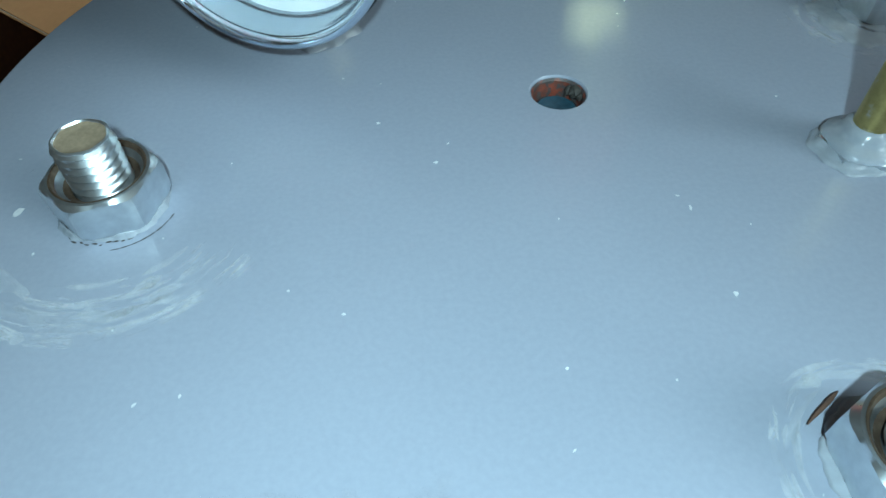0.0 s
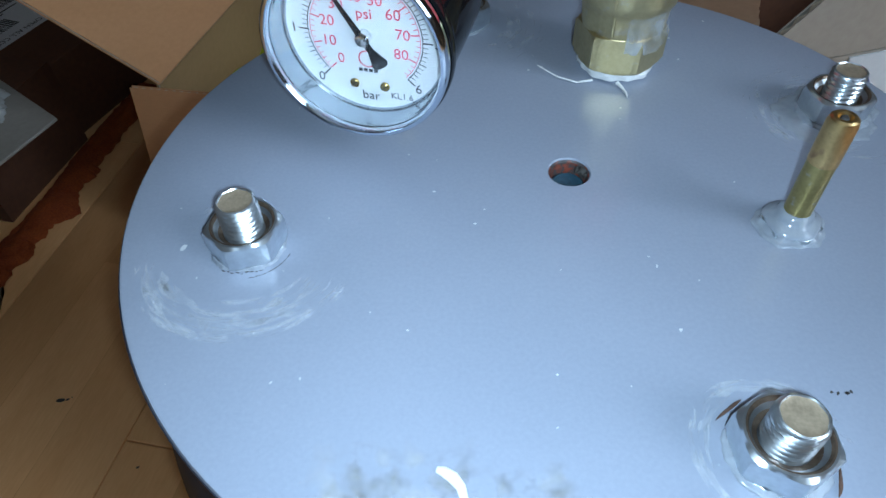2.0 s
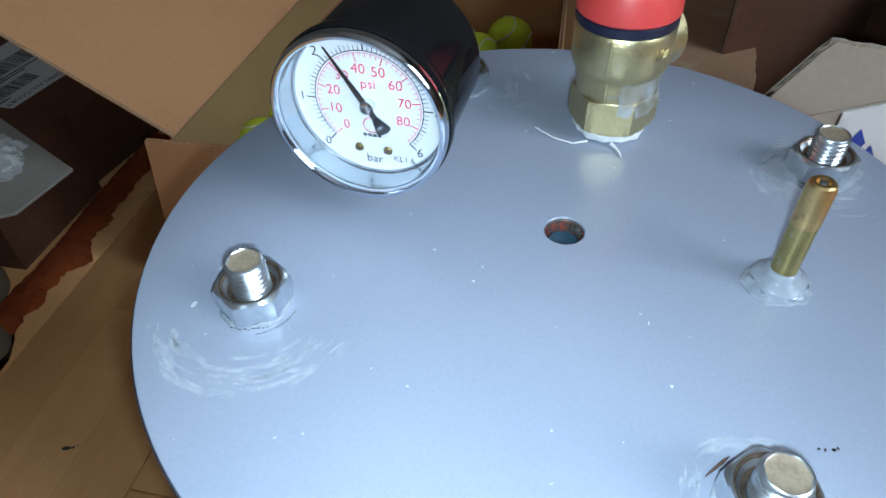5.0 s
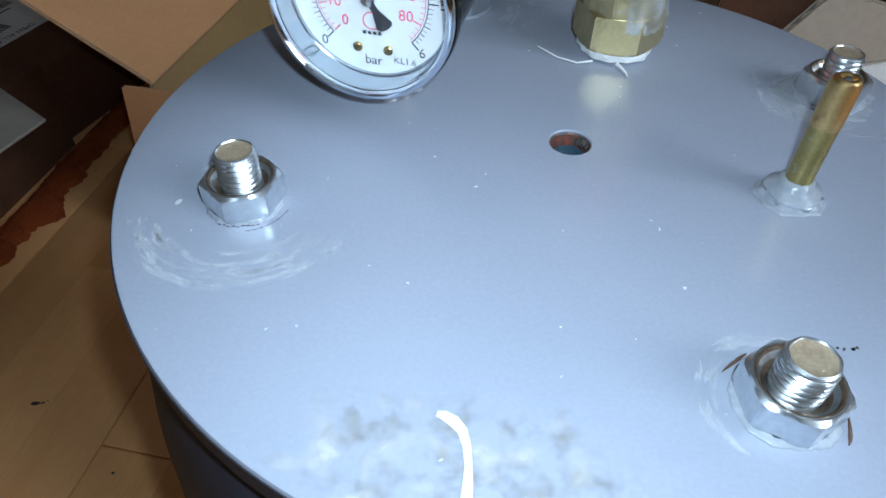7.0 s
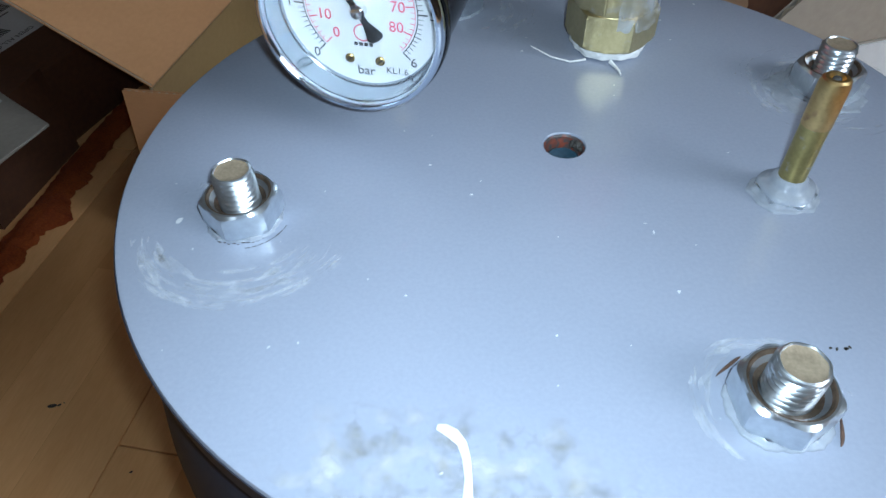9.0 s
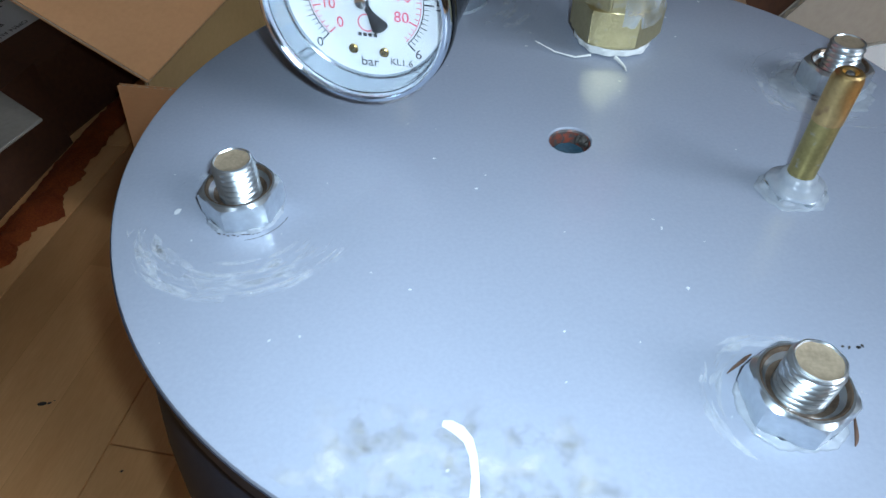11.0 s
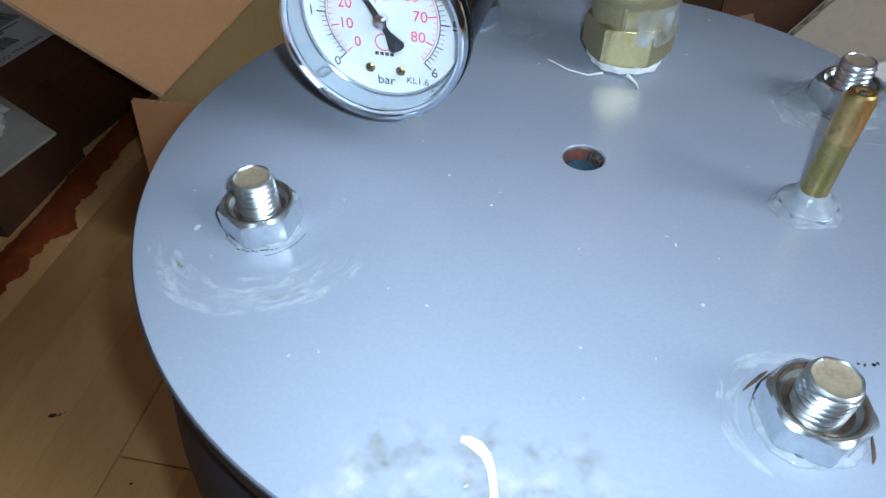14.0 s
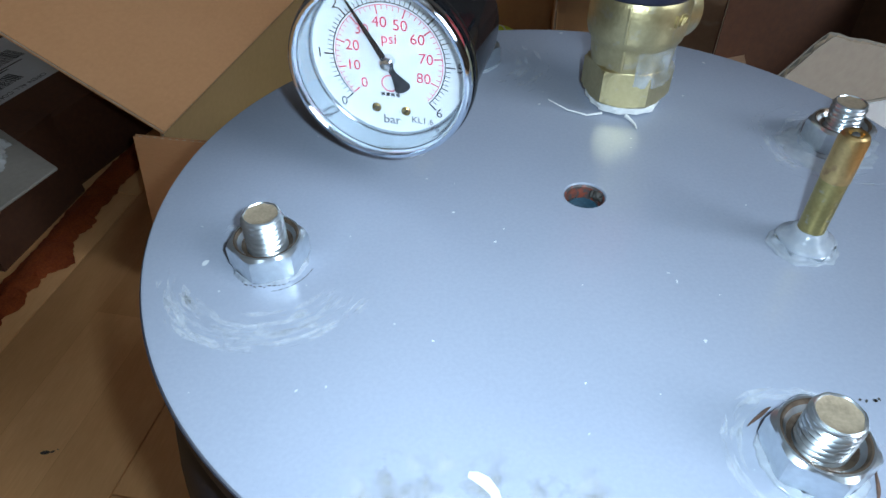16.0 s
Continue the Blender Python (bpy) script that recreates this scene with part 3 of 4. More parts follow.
def bolt(where, turn, rise, label, seal):
    x, y = where
    b = thing("hex_bolt", pose(x, y, TOP), label, "bolt", "bolts round the lid")
    part("shank", threaded(0.0058, rise, 0.00175, 0.0048), ZINC, b, "zinc plated threaded shank", smooth=40)
    part("bolt_end", lathe([(0.0046, -0.0001), (0.0042, -0.0003), (0.0025, -0.0004), (0, -0.00045)], 24, Matrix.Translation((0, 0, rise))), CUT_STEEL, b, "bare sawn bolt end")
    nb = bmesh.new()
    hex_nut(nb, 0.0197, 0.0086, Matrix.Translation((0, 0, 0.0004)) @ Matrix.Rotation(radians(turn), 4, "Z"), 0.0058, 0.0089, 0.0034)
    nut = part("nut", nb, ZINC, b, "zinc plated hexagon nut", smooth=25)
    part("nut_bore", lathe([(0.0058, 0.0061), (0.0070, 0.0068), (0.0084, 0.0080), (0.0088, 0.0090), (0.0090, 0.00915), (0.0086, 0.0091), (0.0081, 0.0083)], 48), NUT_BORE, nut, "tarnished brown countersink")
    rim = bmesh.new()
    add_lathe(rim, [(0.0044, rise - 0.0003), (0.0048, rise + 0.0002), (0.0052, rise), (0.0050, rise - 0.0007)], 32, wobble=lambda a, z: 1 + 0.015 * math.sin(7 * a + turn))
    part("end_burr", rim, ZINC, b, "bright sawn rim of the bolt end")
    random.seed(int(turn * 7) + 3)
    ph = random.uniform(0, 6)
    part("sealant_ring", lathe([(0.0098, 0.0), (0.0112 * seal, 0.00005), (0.0111 * seal, 0.0003), (0.0108 * seal, 0.0006), (0.0104, 0.0007), (0.0098, 0.0011)], 120,
                               wobble=lambda a, z: 1 + 0.03 * math.sin(3 * a + ph) + 0.02 * math.sin(5 * a + 2 * ph) + 0.014 * math.sin(13 * a + 3 * ph) + 0.010 * math.sin(29 * a)), SEALANT, b, "clear lumpy sealant", smooth=85)
    return b


bolt(BOLTS["left"], 46, 0.0172, "zinc plated bolt and nut amid scratched paint on the lid", 0.96)
bolt(BOLTS["far"], 11, 0.0165, "zinc plated bolt and hexagon nut with loose sealant round it", 1.10)
bolt(BOLTS["near"], 2, 0.0165, "zinc plated bolt and nut with cracked sealant round it", 1.03)
bolt(BOLTS["back"], 15, 0.0160, "zinc plated bolt and nut half hidden behind the gauge", 1.0)
fx, fy = BOLTS["far"]
part("sealant_film", lathe([(0.0100, 0.0003), (0.0130, 0.0002), (0.0155, 0.0004), (0.0163, 0.0003), (0.0168, 0.00005), (0.0100, 0.00005)], 140, Matrix.Translation((fx - 0.002, fy - 0.001, TOP)),
                           wobble=lambda a, z: 1 + 0.10 * math.sin(2 * a + 0.4) + 0.06 * math.sin(5 * a) + 0.035 * math.sin(11 * a + 1) + 0.02 * math.sin(23 * a)),
     SEALANT, lid, "thin spread film of clear sealant", smooth=85)
nx, ny = BOLTS["near"]
random.seed(9)
grime = [(nx + dx + random.uniform(-0.0008, 0.0008), ny + 0.0152 + random.uniform(-0.0005, 0.0005), 0.0013, 0.0008, random.uniform(0, 2)) for dx in (0.0178, 0.0185, 0.0205, 0.0212, 0.0220)]
for a0, a1 in ((108, 146), (-46, -12)):
    bm = bmesh.new()
    arc = [radians(a0 + (a1 - a0) * k / 9) for k in range(10)]
    add_tube(bm, [(nx + (0.0133 + 0.0006 * math.sin(5 * a)) * math.cos(a), ny + (0.0133 + 0.0006 * math.sin(5 * a)) * math.sin(a), TOP + 0.0006) for a in arc],
             [0.00012, 0.0003, 0.0004, 0.00045, 0.0004, 0.0004, 0.00035, 0.0003, 0.0002, 0.0001], 6)
    part("sealant_crack", bm, CRACK, lid, "brown crack in the sealant")
lx, ly = BOLTS["left"]
grime += [(lx + 0.0128 * math.cos(a), ly + 0.0128 * math.sin(a), 0.0022, 0.00035, a + 1.57) for a in [radians(v) for v in range(284, 348, 8)]]
grime += [(lx + r * math.cos(a), ly + r * math.sin(a), random.uniform(0.0008, 0.002), 0.0005, a + 1.57) for r, a in [(random.uniform(0.0104, 0.0114), radians(v)) for v in range(215, 330, 7)]]
tagged(part("grime", mark_bm(grime, TOP + 0.0001), GROUT_DARK, lid, "dark grime line round the nuts", smooth=0), kind="stuff")

# ---- pressure gauge ----
GAUGE = Matrix.Translation((-0.0562, 0.0178, TOP + 0.0390)) @ Matrix.Rotation(radians(-15.1), 4, "Z") @ Matrix.Rotation(radians(90), 4, "X")
# in its own axes x runs right, y up, z towards the reader
gauge = thing("pressure_gauge", GAUGE, "round chrome and black pressure gauge on the lid reading two bar", "gauge")
part("case", lathe([(0, -0.034), (0.0252, -0.034), (0.0268, -0.0325), (0.0271, -0.004), (0.0271, 0.0038), (0.0268, 0.0039), (0.0267, -0.0002), (0, -0.0002)], 72), CAN, gauge, "glossy black case")
part("bezel", lathe([(0.0256, 0.0098), (0.0257, 0.0112), (0.0262, 0.0120), (0.0269, 0.0121), (0.0275, 0.0116), (0.0279, 0.0106), (0.0280, 0.0092), (0.0279, 0.0048),
                     (0.0276, 0.0040), (0.0268, 0.0040), (0.0262, 0.0096), (0.0256, 0.0098)], 96), BEZEL, gauge, "polished chrome ring")
part("inner_rim", lathe([(0.0244, 0.0004), (0.0247, 0.0012), (0.0252, 0.0016), (0.0254, 0.0030), (0.0256, 0.0066), (0.0254, 0.0078), (0.0254, 0.0094), (0.0261, 0.0094),
                         (0.0266, 0.0002), (0.0244, 0.0004)], 96), RIM, gauge, "bright stepped inner rim of the dial")
part("case_lip", lathe([(0.0270, 0.0036), (0.0283, 0.0036), (0.0285, 0.0045), (0.0285, 0.0075), (0.0282, 0.0082), (0.0280, 0.0080), (0.0280, 0.0044), (0.0270, 0.0042), (0.0270, 0.0036)], 96),
     CAN, gauge, "thin black lip round the ring")
part("dial", lathe([(0, 0.0003), (0.0254, 0.0003), (0.0254, 0.0), (0, 0.0)], 72), DIAL, gauge, "white printed dial")
dial_z = 0.0004


def dial_dir(bar):
    return radians(225 - 45 * bar)


bm = bmesh.new()
for i in range(61):
    bar = i / 10
    a = dial_dir(bar)
    ln, wd = (0.0030, 0.00045) if i % 10 == 0 else (0.0022, 0.00028) if i % 5 == 0 else (0.0017, 0.0002)
    add_box(bm, (0.0177, -wd / 2, dial_z), (0.0177 + ln, wd / 2, dial_z + 0.00004), Matrix.Rotation(a, 4, "Z"))
for i in range(90):
    a0, a1 = dial_dir(6 * i / 90), dial_dir(6 * (i + 1) / 90)
    vs = [bm.verts.new((r * math.cos(a), r * math.sin(a), dial_z + 0.00002)) for r, a in ((0.0175, a0), (0.0178, a0), (0.0178, a1), (0.0175, a1))]
    bm.faces.new(vs)
part("bar_scale", bm, INK, gauge, "black scale marks", smooth=0)
bm = bmesh.new()
for i in range(0, 88, 2):
    a = dial_dir(i / 14.504)
    ln, wd = (0.0026, 0.0004) if i % 10 == 0 else (0.0013, 0.0002)
    add_box(bm, (0.0168 - ln, -wd / 2, dial_z), (0.0168, wd / 2, dial_z + 0.00004), Matrix.Rotation(a, 4, "Z"))
for i in range(90):
    a0, a1 = dial_dir(6 * i / 90), dial_dir(6 * (i + 1) / 90)
    vs = [bm.verts.new((r * math.cos(a), r * math.sin(a), dial_z + 0.00002)) for r, a in ((0.0168, a0), (0.0170, a0), (0.0170, a1), (0.0168, a1))]
    bm.faces.new(vs)
part("psi_scale", bm, RED_INK, gauge, "red scale marks", smooth=0)
for bar in range(7):
    a = dial_dir(bar)
    r = 0.0222
    part("numeral", text_bm(str(bar), 0.0044, Matrix.Translation((r * math.cos(a), r * math.sin(a), dial_z))), INK, gauge, smooth=0)
for psi in range(0, 90, 10):
    a = dial_dir(psi / 14.504)
    r = 0.0118
    part("numeral", text_bm(str(psi), 0.0047, Matrix.Translation((r * math.cos(a), r * math.sin(a), dial_z))), RED_INK, gauge, "red numeral", smooth=0)
part("unit_name", text_bm("psi", 0.0046, Matrix.Translation((0.0004, 0.0068, dial_z))), RED_INK, gauge, "red lettering psi", smooth=0)
part("unit_name", text_bm("bar", 0.0044, Matrix.Translation((0.0, -0.0202, dial_z))), INK, gauge, "black lettering bar", smooth=0)
part("class_mark", text_bm("KL1.6", 0.0031, Matrix.Translation((0.0102, -0.0192, dial_z))), INK, gauge, smooth=0)
bm = bmesh.new()
for k in range(4):
    add_box(bm, (-0.0030 + 0.0016 * k, -0.0118, dial_z), (-0.0018 + 0.0016 * k, -0.0107, dial_z + 0.00004))
part("maker_mark", bm, INK, gauge, "unreadable small dark mark", smooth=0)
part("logo_ring", lathe([(0.0024, 0), (0.0028, 0), (0.0028, 0.00004), (0.0024, 0.00004), (0.0024, 0)], 32, Matrix.Translation((0, -0.0075, dial_z))), RED_INK, gauge, "red ring mark")
for sx in (-0.0049, 0.0049):
    s = part("dial_screw", lathe([(0.0015, 0.0003), (0.0015, 0.0008), (0.0011, 0.0011), (0, 0.0012)], 24, Matrix.Translation((sx, -0.0163, 0))), BRASS_BRIGHT, gauge, "small brass screw")
    bm = bmesh.new()
    add_box(bm, (-0.0013, -0.0002, 0.0011), (0.0013, 0.0002, 0.00125), Matrix.Translation((sx, -0.0163, 0)) @ Matrix.Rotation(0.7, 4, "Z"))
    part("slot", bm, INK, s, smooth=0)
needle_m = Matrix.Rotation(dial_dir(2.28), 4, "Z")
bm = bmesh.new()
pts = [(-0.0088, -0.0028), (-0.0098, -0.0022), (-0.0102, -0.0008), (-0.0102, 0.0008), (-0.0098, 0.0022), (-0.0088, 0.0028), (-0.0040, 0.0010), (0.0, 0.0011), (0.0218, 0.00022), (0.0218, -0.00022), (0.0, -0.0011), (-0.0040, -0.0010)]
lowv = [bm.verts.new(needle_m @ Vector((x, y, 0.0022))) for x, y in pts]
upv = [bm.verts.new(needle_m @ Vector((x, y, 0.0025))) for x, y in pts]
bm.faces.new(lowv)
bm.faces.new(upv)
for i in range(len(pts)):
    j = (i + 1) % len(pts)
    bm.faces.new((lowv[i], lowv[j], upv[j], upv[i]))
needle = part("needle", bm, INK, gauge, "black pointer with a fan-shaped tail", smooth=0)
part("hub_cap", lathe([(0.0023, 0.0004), (0.0023, 0.0030), (0.0017, 0.0037), (0, 0.0039)], 32), CHROME, needle, "bright pointer hub")
part("lens", lathe([(0, 0.0102), (0.0257, 0.0098), (0.0257, 0.0086), (0, 0.0090)], 72), glass, gauge, "clear glass cover").visible_shadow = False
part("socket", lathe([(0, -0.0390), (0.0060, -0.0390), (0.0060, -0.034), (0.0072, -0.034), (0.0072, -0.0256), (0, -0.0256)], 6,
                     Matrix.Translation((0, 0, -0.016)) @ Matrix.Rotation(radians(-90), 4, "X")), BRASS, gauge, "brass hexagon socket")
gb_ = part("socket_sealant", lathe([(0, 0), (0.0098, 0.0), (0.0088, 0.0012), (0.0070, 0.0022), (0.0060, 0.003), (0, 0.003)], 64,
                                   Matrix.Translation((0, -0.0390, -0.016)) @ Matrix.Rotation(radians(-90), 4, "X"),
                                   wobble=lambda a, z: 1 + 0.1 * math.sin(3 * a) + 0.06 * math.sin(8 * a + 1)), SEALANT, gauge, "clear sealant round the socket")

# ---- safety valve ----
valve = thing("safety_valve", pose(0.0297, 0.0640, TOP) @ Matrix.Diagonal((1.13, 1.13, 1.13, 1)), "cast brass safety valve with red cap and white thread tape", "valve")
part("thread_tape", lathe([(0, 0), (0.0104, 0), (0.0121, 0.0008), (0.0124, 0.0026), (0.0119, 0.0042), (0, 0.0042)], 64,
                          wobble=lambda a, z: 1 + 0.03 * math.sin(5 * a) + 0.025 * math.sin(13 * a + z * 900)), TAPE, valve, "crumpled white thread tape")
bm = bmesh.new()
add_tube(bm, [(-0.009, -0.0115, 0.0012), (-0.014, -0.0118, 0.0006), (-0.020, -0.0085, 0.0007), (-0.0260, -0.0035, 0.0018)], [0.0004, 0.0003, 0.00025, 0.00012], 6)
part("tape_end", bm, TAPE, valve, "loose thread of tape")
bm = bmesh.new()
add_tube(bm, [(-0.0015, -0.0130, 0.0012), (0.0000, -0.0150, 0.0005), (0.0008, -0.0175, 0.0004), (0.0008, -0.0200, 0.0004)], [0.0007, 0.0005, 0.0004, 0.0002], 6)
part("tape_end", bm, TAPE, valve, "loose thread of tape")
bm = bmesh.new()
hex_nut(bm, 0.0254, 0.0125, Matrix.Translation((0, 0, 0.0035)) @ Matrix.Rotation(radians(15), 4, "Z"), 0.008)
part("hexagon", bm, BRASS, valve, "brass hexagon", smooth=25)
bodyv = part("valve_body", lathe([(0, 0.0155), (0.0126, 0.0155), (0.0131, 0.0178), (0.0134, 0.0215), (0.0138, 0.0232), (0.0150, 0.0246), (0.0156, 0.0268), (0.0158, 0.0370), (0.0150, 0.0385), (0, 0.0385)], 96,
                                 wobble=lambda a, z: 1 + (0.022 * abs(math.sin(4 * a + 0.6)) if z < 0.024 else 0.004 * math.sin(5 * a))),
             BRASS, valve, "rough cast brass body")
bm = bmesh.new()
cols = []
for i in range(15):
    a = radians(-96 + 76 * i / 14)
    cols.append([bm.verts.new((r * math.cos(a), r * math.sin(a), z)) for r, z in ((0.0141, 0.0108 + 0.0004 * math.sin(2 * i) + 0.00016 * abs(i - 7)), (0.0145, 0.0140), (0.0143, 0.0158), (0.01395, 0.0180), (0.0141, 0.0230 + 0.001 * math.sin(i) + 0.00025 * i))])
for p, q in zip(cols, cols[1:]):
    for k in range(4):
        bm.faces.new((p[k], q[k], q[k + 1], p[k + 1]))
part("dried_smear", bm, VALVE_SMEAR, valve, "pale smear of dried sealant")
OUT = Matrix.Translation((0, 0, 0.0292)) @ Matrix.Rotation(radians(38), 4, "Z") @ Matrix.Rotation(radians(90), 4, "Y")
part("outlet", lathe([(0, 0.006), (0.0105, 0.006), (0.0112, 0.0140), (0.0114, 0.0178), (0.0104, 0.0186), (0.0084, 0.0186), (0.0080, 0.014), (0, 0.014)], 40, OUT), BRASS, valve, "threaded brass side outlet")
bm = bmesh.new()
add_box(bm, (-0.0006, -0.0141, 0.0165), (0.0006, -0.0115, 0.0238), Matrix.Rotation(radians(-25), 4, "Z"), bevel=0.0003)
add_box(bm, (-0.0005, -0.0162, 0.0262), (0.0005, -0.0135, 0.0375), Matrix.Rotation(radians(-25), 4, "Z"), bevel=0.0003)
part("casting_seam", bm, BRASS, valve, "raised casting seam")
part("size_mark", text_bm("1/2", 0.0052, Matrix.Rotation(radians(36), 4, "Z") @ Matrix.Translation((0, -0.0159, 0.0330)) @ Matrix.Rotation(radians(90), 4, "X") @ Matrix.Diagonal((1, 1, 9, 1))),
     BRASS, valve, "raised cast lettering", smooth=0)
DROP = Matrix.Translation((0, 0, -0.0035))
part("seal_ring", lathe([(0, 0.0420), (0.0153, 0.0420), (0.0158, 0.0428), (0.0158, 0.0450), (0.0150, 0.0456), (0, 0.0456)], 64, DROP), NAVY_RING, valve, "dark blue plastic ring")
part("cap_skirt", lathe([(0, 0.0456), (0.0156, 0.0456), (0.0160, 0.0462), (0.0158, 0.0535), (0.0150, 0.0550), (0.0140, 0.0556), (0, 0.0556)], 64, DROP), RED_CAP, valve, "smooth red skirt")
part("cap", lathe([(0, 0.0550), (0.0142, 0.0550), (0.0140, 0.0600), (0.0134, 0.0720), (0.0128, 0.0755), (0.0110, 0.0770), (0, 0.0772)], 160, DROP,
                  wobble=lambda a, z: 1 + (0.022 * max(-0.3, math.sin(40 * a)) if z < 0.0765 else 0)), RED_CAP, valve, "ribbed red plastic cap", smooth=20)

# ---- tyre valve stem ----
stem = thing("tyre_valve", pose(0.0658, -0.0224, TOP), "slim brass tyre valve stem fixed in the lid with clear sealant", "valve")
bm = bmesh.new()
hex_nut(bm, 0.0150, 0.0026, Matrix.Rotation(radians(12), 4, "Z"), 0.0040)
foot = part("foot_nut", bm, ZINC, stem, "zinc plated hexagon foot under clear sealant", smooth=25)
part("sealant_collar", lathe([(0.0080, 0.0020), (0.0074, 0.0034), (0.0060, 0.0037), (0.0050, 0.0048), (0.0046, 0.0062), (0.0036, 0.0068)], 96,
                             wobble=lambda a, z: 1 + 0.04 * math.sin(3 * a + 1) + 0.02 * math.sin(5 * a + 500 * z)), SEALANT, foot, "lumpy clear sealant", smooth=85)
part("sealant_skirt", lathe([(0.0074, 0.0020), (0.0082, 0.0013), (0.0088, 0.0006), (0.0093, 0.0008), (0.0098, 0.00005), (0.0074, 0.00005)], 120, wobble=lambda a, z: 1 + 0.05 * math.sin(2 * a + 1) + 0.04 * math.sin(5 * a) + 0.03 * math.sin(11 * a + 200 * z)),
     SEALANT, foot, "smear of clear sealant", smooth=85)
part("lower_barrel", lathe([(0, 0.004), (0.0037, 0.004), (0.0037, 0.0238), (0.0036, 0.0243), (0, 0.0243)], 40), BRASS_DULL, stem, "dull brass barrel")
part("upper_barrel", lathe([(0, 0.0240), (0.0039, 0.0242), (0.0039, 0.0362), (0.0035, 0.0378), (0.0029, 0.0383), (0.0020, 0.0383), (0.0018, 0.0368), (0, 0.0367)], 40), COPPERY, stem, "bright brass barrel")
part("valve_core", lathe([(0, 0.0355), (0.0011, 0.0355), (0.0011, 0.0378), (0.0008, 0.0382), (0, 0.0383)], 16), GROUT_DARK, stem, "dark valve core pin")

# ---- the open carton with tennis balls ----
U, V = Vector((0.988, -0.156, 0)), Vector((0.156, 0.988, 0))
CA = Vector((-0.318, 0.341, 0.0))
CW, CD, CH = 0.362, 0.58, 0.194
Z = Vector((0, 0, 1))
carton = thing("open_carton", Matrix.Translation(CA), "open brown cardboard carton with raised flaps, tennis balls inside", "cardboard box")


def card(name, parent, origin, along, across, length, width, mat=CARD, label="", inside=None, **kw):
    o = Vector(origin) - parent.matrix_world.translation
    outer, inner, wave = board(o, along, across, length, width, **kw)
    ob = part(name, outer, mat, parent, label, smooth=20)
    part("inner_liner", inner, inside or mat, ob, smooth=20)
    part("fluting", wave, CARD_EDGE, ob, smooth=60)
    return ob


card("front_wall", carton, CA - 0.024 * U, U, Z + 0.13 * U, CW, CH)
card("left_wall", carton, CA - 0.003 * U + 0.005 * V, V + 0.05 * U, Z + 0.13 * U, CD - 0.01, CH, CARD_SHADED)
card("right_wall", carton, CA + CW * U + 0.0 * V, V, Z, CD, CH)
card("back_wall", carton, CA + CD * V - 0.06 * U, U, Z, CW + 0.06, CH + 0.16, CARD_WARM)
card("base", carton, CA + 0.003 * Z, U, V, CW, CD)
card("left_flap", carton, CA + 0.028 * U + (CH + 0.001) * Z, V + 0.05 * U, -U * 0.815 + Z * 0.58, CD - 0.02, 0.215, label="wide flap folded up and outwards")
card("right_flap", carton, CA + (CW + 0.014) * U + (CH + 0.004) * Z, V + 0.20 * U, U + 0.02 * Z, CD - 0.02, 0.141, CARD_DIMMED, label="torn flap with a ragged edge", ragged=("far",))

# ---- tennis balls ----


def tennis_ball(x, y, z, turn):
    ball = thing("tennis_ball", pose(x, y, z, *turn), "yellow-green felt tennis ball lying in the open carton", "ball", "tennis balls in the carton")
    b = bmesh.new()
    bmesh.ops.create_icosphere(b, subdivisions=4, radius=0.0333)
    for v in b.verts:
        v.co *= 1 + 0.012 * noise.noise(v.co * 400)
    part("felt", b, FELT, ball)
    b = bmesh.new()
    pts = []
    for i in range(81):
        t = math.tau * i / 80
        p = Vector((math.cos(t) + 0.45 * math.cos(3 * t), math.sin(t) - 0.45 * math.sin(3 * t), 1.35 * math.sin(2 * t))).normalized() * 0.0335
        pts.append(p)
    add_tube(b, pts, 0.0011, 5)
    part("seam", b, SEAM, ball, "pale rubber seam")
    return ball


random.seed(21)
spots = []
for i in range(5):
    for j in range(8):
        spots.append((0.050 + i * 0.0675 + (0.017 if j % 2 else -0.008) + random.uniform(-0.004, 0.004), 0.045 + j * 0.0645 + random.uniform(-0.003, 0.003)))
for su, sv in spots:
    if 0.04 < su < CW - 0.038 and sv < CD - 0.036:
        p = CA + U * (su + 0.012) + V * sv
        tennis_ball(p.x, p.y, 0.042, (random.uniform(0, 360), random.uniform(0, 360), random.uniform(0, 360)))

for x, y, z in ((-0.254, 0.462, 0.098), (-0.240, 0.545, 0.085), (-0.060, 0.752, 0.076), (-0.010, 0.705, 0.080), (0.040, 0.750, 0.082)):
    tennis_ball(x, y, z, (random.uniform(0, 360), random.uniform(0, 360), random.uniform(0, 360)))

# ---- the carton with the printed front ----
C2 = Vector((0.142, 0.202, 0.0))
U2 = Vector((0.957, 0.29, 0)).normalized()
V2 = Vector((-0.29, 0.957, 0)).normalized()
H2 = 0.288
printed = thing("printed_carton", Matrix.Translation(C2), "open grey-brown carton with a white panel and blue diamonds", "cardboard box")
card("front_wall", printed, C2, U2, Z, 0.34, H2, CARD_GREY, sag=0)
card("left_wall", printed, C2 + 0.005 * V2, V2, Z, 0.20, 0.185, CARD_INSIDE_SHADE)
card("right_wall", printed, C2 + 0.34 * U2, V2, Z, 0.235, H2, CARD_INSIDE_SHADE)
# back wall and flap take the darkest board as painted interior shade
card("back_wall", printed, C2 + 0.235 * V2 + 0.17 * U2, U2, Z, 0.17, H2, CARD_DEEP_SHADE)
card("base", printed, C2 + 0.003 * Z, U2, V2, 0.34, 0.235, CARD_INSIDE_SHADE)
